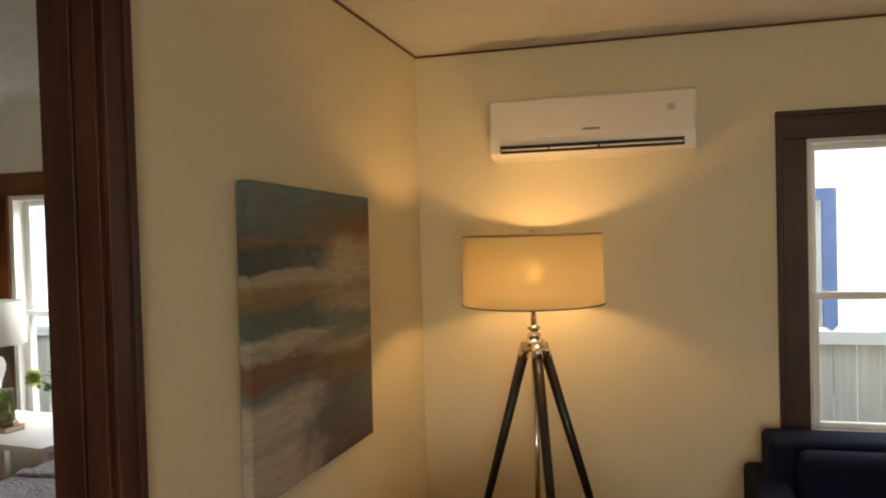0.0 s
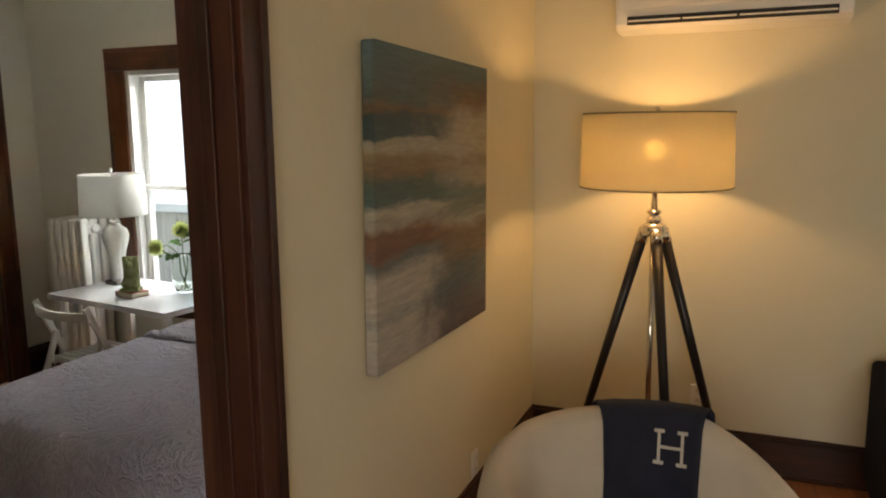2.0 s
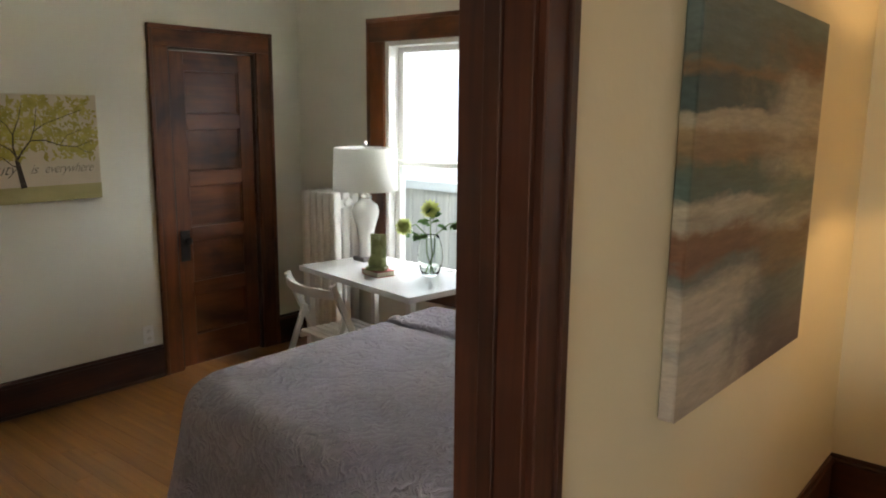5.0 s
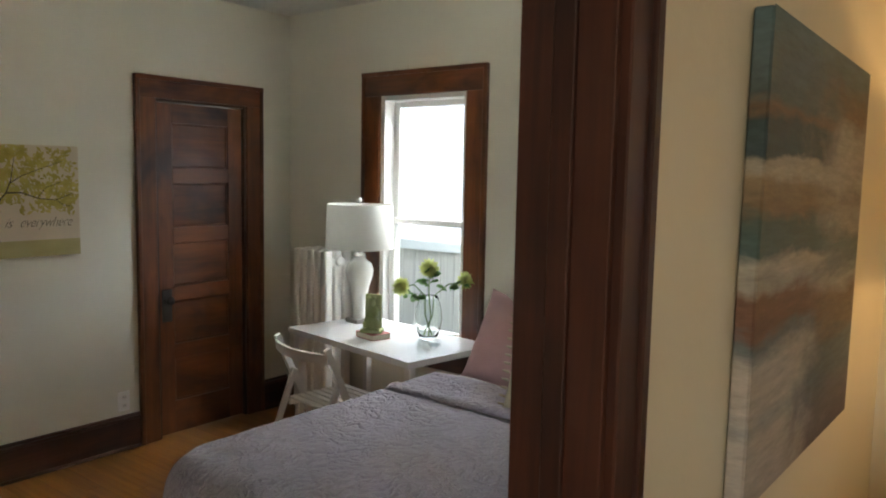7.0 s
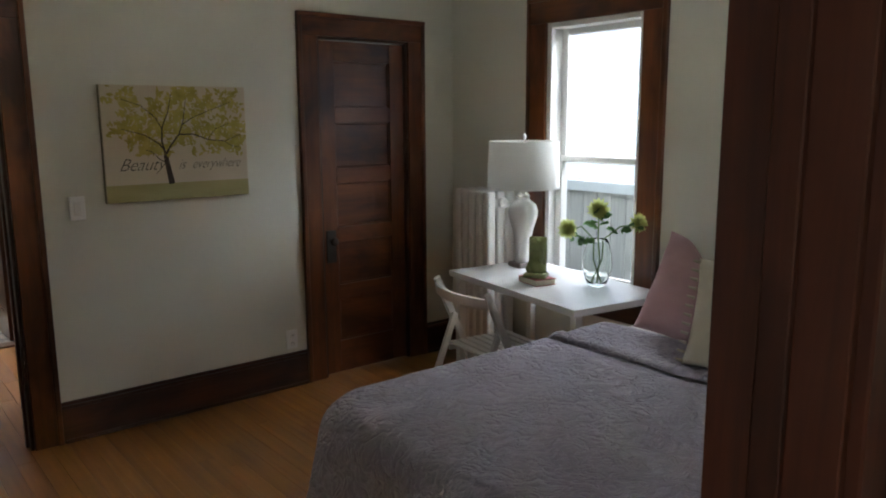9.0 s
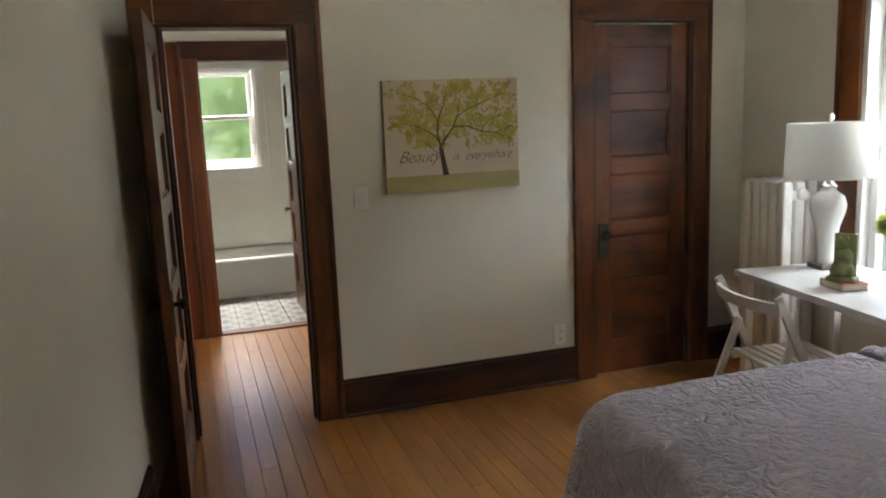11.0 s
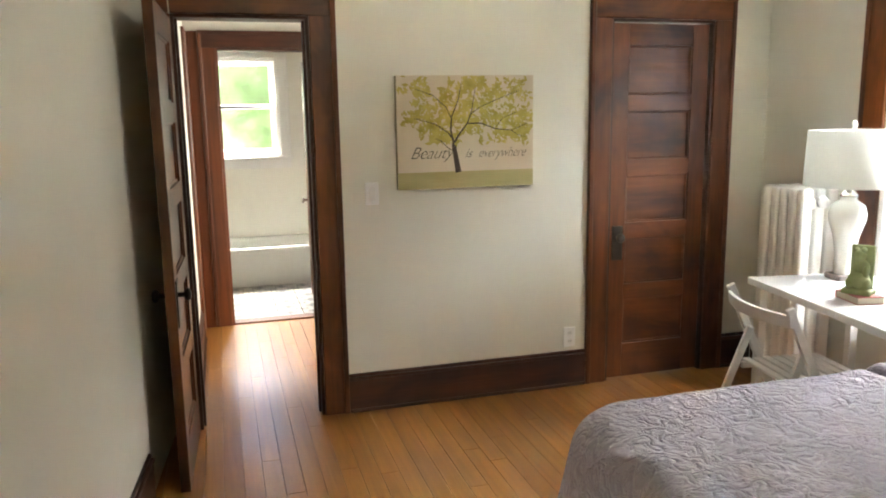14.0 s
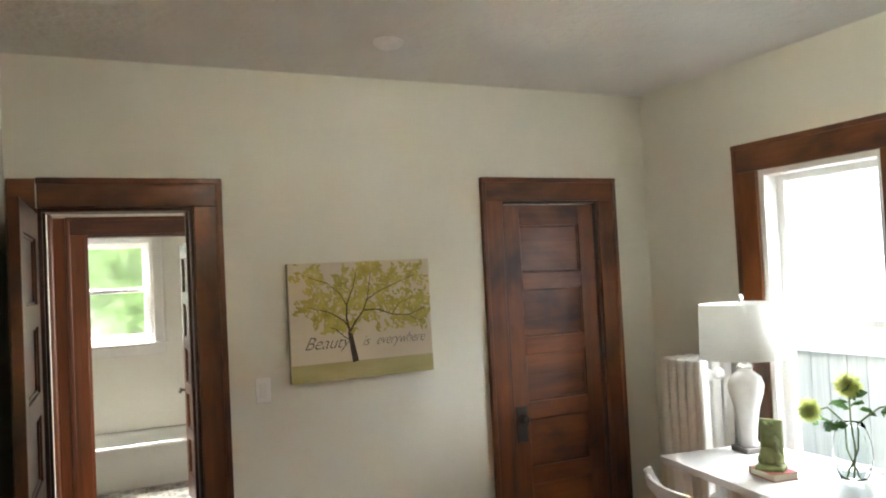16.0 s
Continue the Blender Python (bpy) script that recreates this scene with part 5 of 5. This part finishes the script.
    for p, q in zip(rows, rows[1:]):
        for k in range(12):
            back.faces.new((p[k], q[k], q[k + 1], p[k + 1]))
    bk = part("turned_layer", back, SPREAD, cover, "", True)
    sol = bk.modifiers.new("thickness", "SOLIDIFY")
    sol.thickness, sol.offset = 0.008, 0
    return ob


bed()


def pillow(name, w, h, d, m, material, label, chop=0.0, tassels=False):
    ob = thing(name, label, "pillow", m)
    bm = bmesh.new()
    n = 22
    for side in (1, -1):
        g = {}
        for i in range(n + 1):
            for j in range(n + 1):
                u, v = -1 + 2 * i / n, -1 + 2 * j / n
                puff = ((1 - u ** 4) * (1 - v ** 4)) ** 0.55
                pinch = 1 - 0.07 * (1 - u * u) * abs(v) - 0.0
                pinch2 = 1 - 0.07 * (1 - v * v) * abs(u)
                x, z = u * w / 2 * pinch2, v * h / 2 * pinch
                z -= chop * max(0, v) ** 2 * math.exp(-(u / 0.38) ** 2)
                y = side * d / 2 * puff * (1 + 0.08 * noise.noise((u * 2.2, v * 2.2, side))) + 0.004 * noise.noise((u * 6, v * 6, side * 3))
                g[i, j] = bm.verts.new((x, y, z + h / 2))
        for i in range(n):
            for j in range(n):
                bm.faces.new((g[i, j], g[i + 1, j], g[i + 1, j + 1], g[i, j + 1]))
    bmesh.ops.remove_doubles(bm, verts=bm.verts, dist=0.0035)
    bmesh.ops.recalc_face_normals(bm, faces=bm.faces)
    part("cushion", bm, material, ob, "", True)
    if tassels:
        for k in range(12):
            v = -0.95 + 1.9 * k / 11
            part("tassel", rod([(-w / 2 * 0.97, 0, h / 2 + v * h / 2 * 0.97), (-w / 2 - 0.022, -0.004, h / 2 + v * h / 2 * 0.97 + 0.004)], [0.007, 0.004], 6), SIDE_CANVAS, ob)
    return ob


pillow("pink_pillow", 0.46, 0.43, 0.17, pose(-1.335, 2.985, 0.700, -24, 8, 3), PINK, "dusty pink square throw pillow leaning at the bed head", 0.10)
pillow("cream_pillow", 0.44, 0.40, 0.17, pose(-0.985, 2.82, 0.700, -20, 0, 12), CREAMPILLOW, "cream throw pillow with tasselled edges on the bed", 0.03, True)

# ---- bathroom ----
def bathtub():
    ob = thing("bathtub", "white enamel alcove bathtub along the bathroom window wall", "bathtub")
    x0, x1, y0, y1, z1 = -7.715, -6.95, -0.79, 1.75, 0.36
    bm = bmesh.new()
    n = 40

    def ring(inset, z, rr):
        out = []
        cx, cy, hx, hy = (x0 + x1) / 2, (y0 + y1) / 2, (x1 - x0) / 2 - inset, (y1 - y0) / 2 - inset
        for k in range(n):
            a = 2 * math.pi * k / n
            c, s = math.cos(a), math.sin(a)
            p = 2 / rr
            out.append(bm.verts.new((cx + hx * math.copysign(abs(c) ** p, c), cy + hy * math.copysign(abs(s) ** p, s), z)))
        return out

    rs = [ring(0.03, 0.0, 14), ring(0.012, 0.10, 14), ring(0.012, z1 - 0.035, 14), ring(0.0, z1 - 0.03, 14), ring(0.0, z1 - 0.006, 14), ring(0.008, z1, 14), ring(0.075, z1, 6), ring(0.10, z1 - 0.03, 5), ring(0.17, 0.10, 4), ring(0.25, 0.06, 4)]
    for a, b in zip(rs, rs[1:]):
        for k in range(n):
            bm.faces.new((a[k], a[(k + 1) % n], b[(k + 1) % n], b[k]))
    bm.faces.new(rs[-1])
    bmesh.ops.recalc_face_normals(bm, faces=bm.faces)
    part("basin", bm, TUB, ob, "", True)
    return ob


bathtub()
solid("floor_bath", box(-7.80, -5.66, -0.9, 2.5, -0.12, -0.010), mat("tile_grout", (0.42, 0.41, 0.38), 0.8), "grey grout bed under bathroom tiles", "floor", "structure")
solid("threshold", box(-5.775, -5.655, BATHDOOR[0] + 0.016, BATHDOOR[1] - 0.016, -0.004, 0.012, 0.004), HALL_WOOD, "brown wooden threshold of the bathroom doorway", "threshold", "structure")

# ---- outdoors ----
GROUND = noisy("ground_grass", (0.10, 0.13, 0.05), (0.20, 0.20, 0.12), 0.95, 0.8, 30, 0.4, 0.02)
FENCEWOOD = wood("weathered_fence", (0.33, 0.34, 0.35), (0.48, 0.49, 0.49), 0.85, "z", 0.0)
SIDING = noisy("pale_siding", (0.46, 0.51, 0.56), (0.52, 0.57, 0.61), 0.7, 3, 30, 0.1, 0.003)
BLUETRIM = noisy("blue_trim", (0.035, 0.07, 0.16), (0.05, 0.09, 0.20), 0.5, 5)
solid("ground", box(-90, 90, -90, 90, -0.5, -0.45), GROUND, "pale lawn and bare soil round the house", "ground", "structure")


def fence(y, x0, x1, top):
    ob = thing("fence", "weathered grey dog-eared board fence behind the house", "fence")
    rnd = random.Random(9)
    x = x0
    while x < x1:
        w, h = 0.138, top + rnd.uniform(-0.015, 0.015)
        bm = bmesh.new()
        vs = [bm.verts.new((px, 0, pz)) for px, pz in ((0, -0.45), (w, -0.45), (w, h - 0.035), (w - 0.035, h), (0.035, h), (0, h - 0.035))]
        f = bm.faces.new(vs)
        e = bmesh.ops.extrude_face_region(bm, geom=[f])
        bmesh.ops.translate(bm, vec=(0, 0.018, 0), verts=[g for g in e["geom"] if isinstance(g, bmesh.types.BMVert)])
        bmesh.ops.recalc_face_normals(bm, faces=bm.faces)
        bm.transform(Matrix.Translation((x, y, 0)))
        part("board", bm, FENCEWOOD, ob)
        x += w + 0.006
    for z in (top - 0.12, 0.1):
        part("fence_rail", box(x0, x1, y - 0.04, y - 0.001, z, z + 0.085), SIDING, ob, "pale rail")


fence(5.3, -5.4, 4.6, 1.11)


def neighbour():
    ob = thing("neighbour_house", "pale blue stucco neighbouring house with dark blue window trim", "house")
    part("wall", slab_with_holes("y", 7.2, 7.4, -9, 9, -0.45, 5.4, [(1.96, 2.69, 0.35, 2.00)]), SIDING, ob, "pale blue stucco wall")
    roof = bmesh.new()
    vs = [roof.verts.new(p) for p in ((-9.4, 6.8, 5.35), (9.4, 6.8, 5.35), (9.4, 10.5, 7.6), (-9.4, 10.5, 7.6), (-9.4, 6.8, 5.5), (9.4, 6.8, 5.5), (9.4, 10.5, 7.8), (-9.4, 10.5, 7.8))]
    for q in ((0, 1, 2, 3), (4, 5, 6, 7), (0, 1, 5, 4), (2, 3, 7, 6), (1, 2, 6, 5), (0, 3, 7, 4)):
        roof.faces.new([vs[k] for k in q])
    part("roof", roof, GREYWOOD, ob)
    win = part("window_casing", box(1.84, 1.96, 7.16, 7.2, 0.25, 2.105), BLUETRIM, ob, "dark blue casing")
    part("window_casing", box(2.69, 2.805, 7.16, 7.2, 0.25, 2.105), BLUETRIM, ob, "dark blue casing")
    part("window_casing", box(1.96, 2.69, 7.16, 7.2, 2.00, 2.105), BLUETRIM, ob, "dark blue casing")
    sash = part("window", box(1.96, 2.02, 7.22, 7.27, 0.35, 2.00), WHITE, ob, "white window sash")
    part("sash_stile", box(2.63, 2.69, 7.22, 7.27, 0.35, 2.00), WHITE, sash)
    for z in (0.35, 1.18, 1.94):
        part("sash_rail", box(2.02, 2.63, 7.22, 7.27, z, z + 0.06), WHITE, sash)
    part("pane", box(2.02, 2.63, 7.24, 7.25, 0.41, 1.94), mat("dark_pane", (0.12, 0.15, 0.13), 0.08), sash)
    part("back_wall", box(-9, 9, 11.0, 11.2, -0.45, 7.8), SIDING, ob)


neighbour()


def tree(x, y, h, seed):
    ob = thing("garden_tree", "leafy green tree outside the bathroom window", "tree", pose(x, y, -0.45))
    rnd = random.Random(seed)
    part("trunk", rod([(0, 0, 0), (0.05, 0.03, h * 0.3), (-0.05, 0.06, h * 0.6), (0, 0, h * 0.85)], [0.16, 0.12, 0.08, 0.02], 10), TREE_BARK, ob, "", True)
    ends = []
    for k in range(9):
        a, z = k * 2.4, h * (0.35 + 0.05 * k)
        r = h * rnd.uniform(0.2, 0.34)
        e = (r * math.cos(a), r * math.sin(a), z + h * 0.14)
        part("limb", rod([(0, 0, z), tuple((p + q) / 2 + rnd.uniform(-0.1, 0.1) for p, q in zip((0, 0, z), e)), e], [0.05, 0.035, 0.012], 7), TREE_BARK, ob, "", True)
        ends += [e, (e[0] * 0.6, e[1] * 0.6, (e[2] + z) / 2)]
    ends.append((0, 0, h * 0.9))
    bm = bmesh.new()
    for k in range(6500):
        c = rnd.choice(ends)
        p = Vector((rnd.gauss(c[0], h * 0.085), rnd.gauss(c[1], h * 0.085), rnd.gauss(c[2], h * 0.075)))
        q = Euler((rnd.uniform(0, 6.3), rnd.uniform(0, 6.3), rnd.uniform(0, 6.3))).to_matrix()
        s = rnd.uniform(0.04, 0.075)
        bm.faces.new([bm.verts.new(p + q @ Vector(o) * s) for o in ((1, 0, 0), (0.2, 0.5, 0.1), (-1, 0, 0.1), (0.2, -0.5, 0))])
    tagged(part("crown", bm, noisy("foliage", (0.10, 0.17, 0.04), (0.18, 0.27, 0.08), 0.6, 2), ob, "crown of many green leaves"), kind="stuff")


tree(-19.0, 2.6, 6.0, 1)
tree(-16.0, 1.5, 3.6, 2)
tree(-21.0, -2.6, 6.5, 3)


# ---- bathroom tiles ----
def bath_tiles():
    parent = bpy.data.objects["floor_bath"]
    me = bpy.data.meshes.new("tile")
    bm = box(-0.0988, 0.0988, -0.0988, 0.0988, -0.010, 0.0, 0.0012)
    bm.to_mesh(me)
    bm.free()
    me.materials.append(TILE)
    for i in range(7):
        for j in range(16):
            x = -5.79 - 0.1 - 0.2 * i
            if x < -7.0:
                continue
            ob = new("tile", me)
            ob.location = (x, -0.7 + 0.2 * j, 0)
            ob.parent = parent


bath_tiles()

# ---- floor boards ----
planks("plank_field", WEST - 0.13, EAST / 2, 0.06, NORTH, "x", 0.0834, FLOORWOOD, "floor_bedroom", (-5.7, -0.9, 0.1, 2.3), 3, "narrow honey-coloured maple floor boards", (0.31, 1.53, -5.66))
planks("plank_field", EAST / 2, 4.2, -3.0, LIVING, "y", 0.083, LIVINGWOOD, "floor_living", (0.0, 1.7, 1.8, 3.7), 7, "reddish brown living room floor boards")
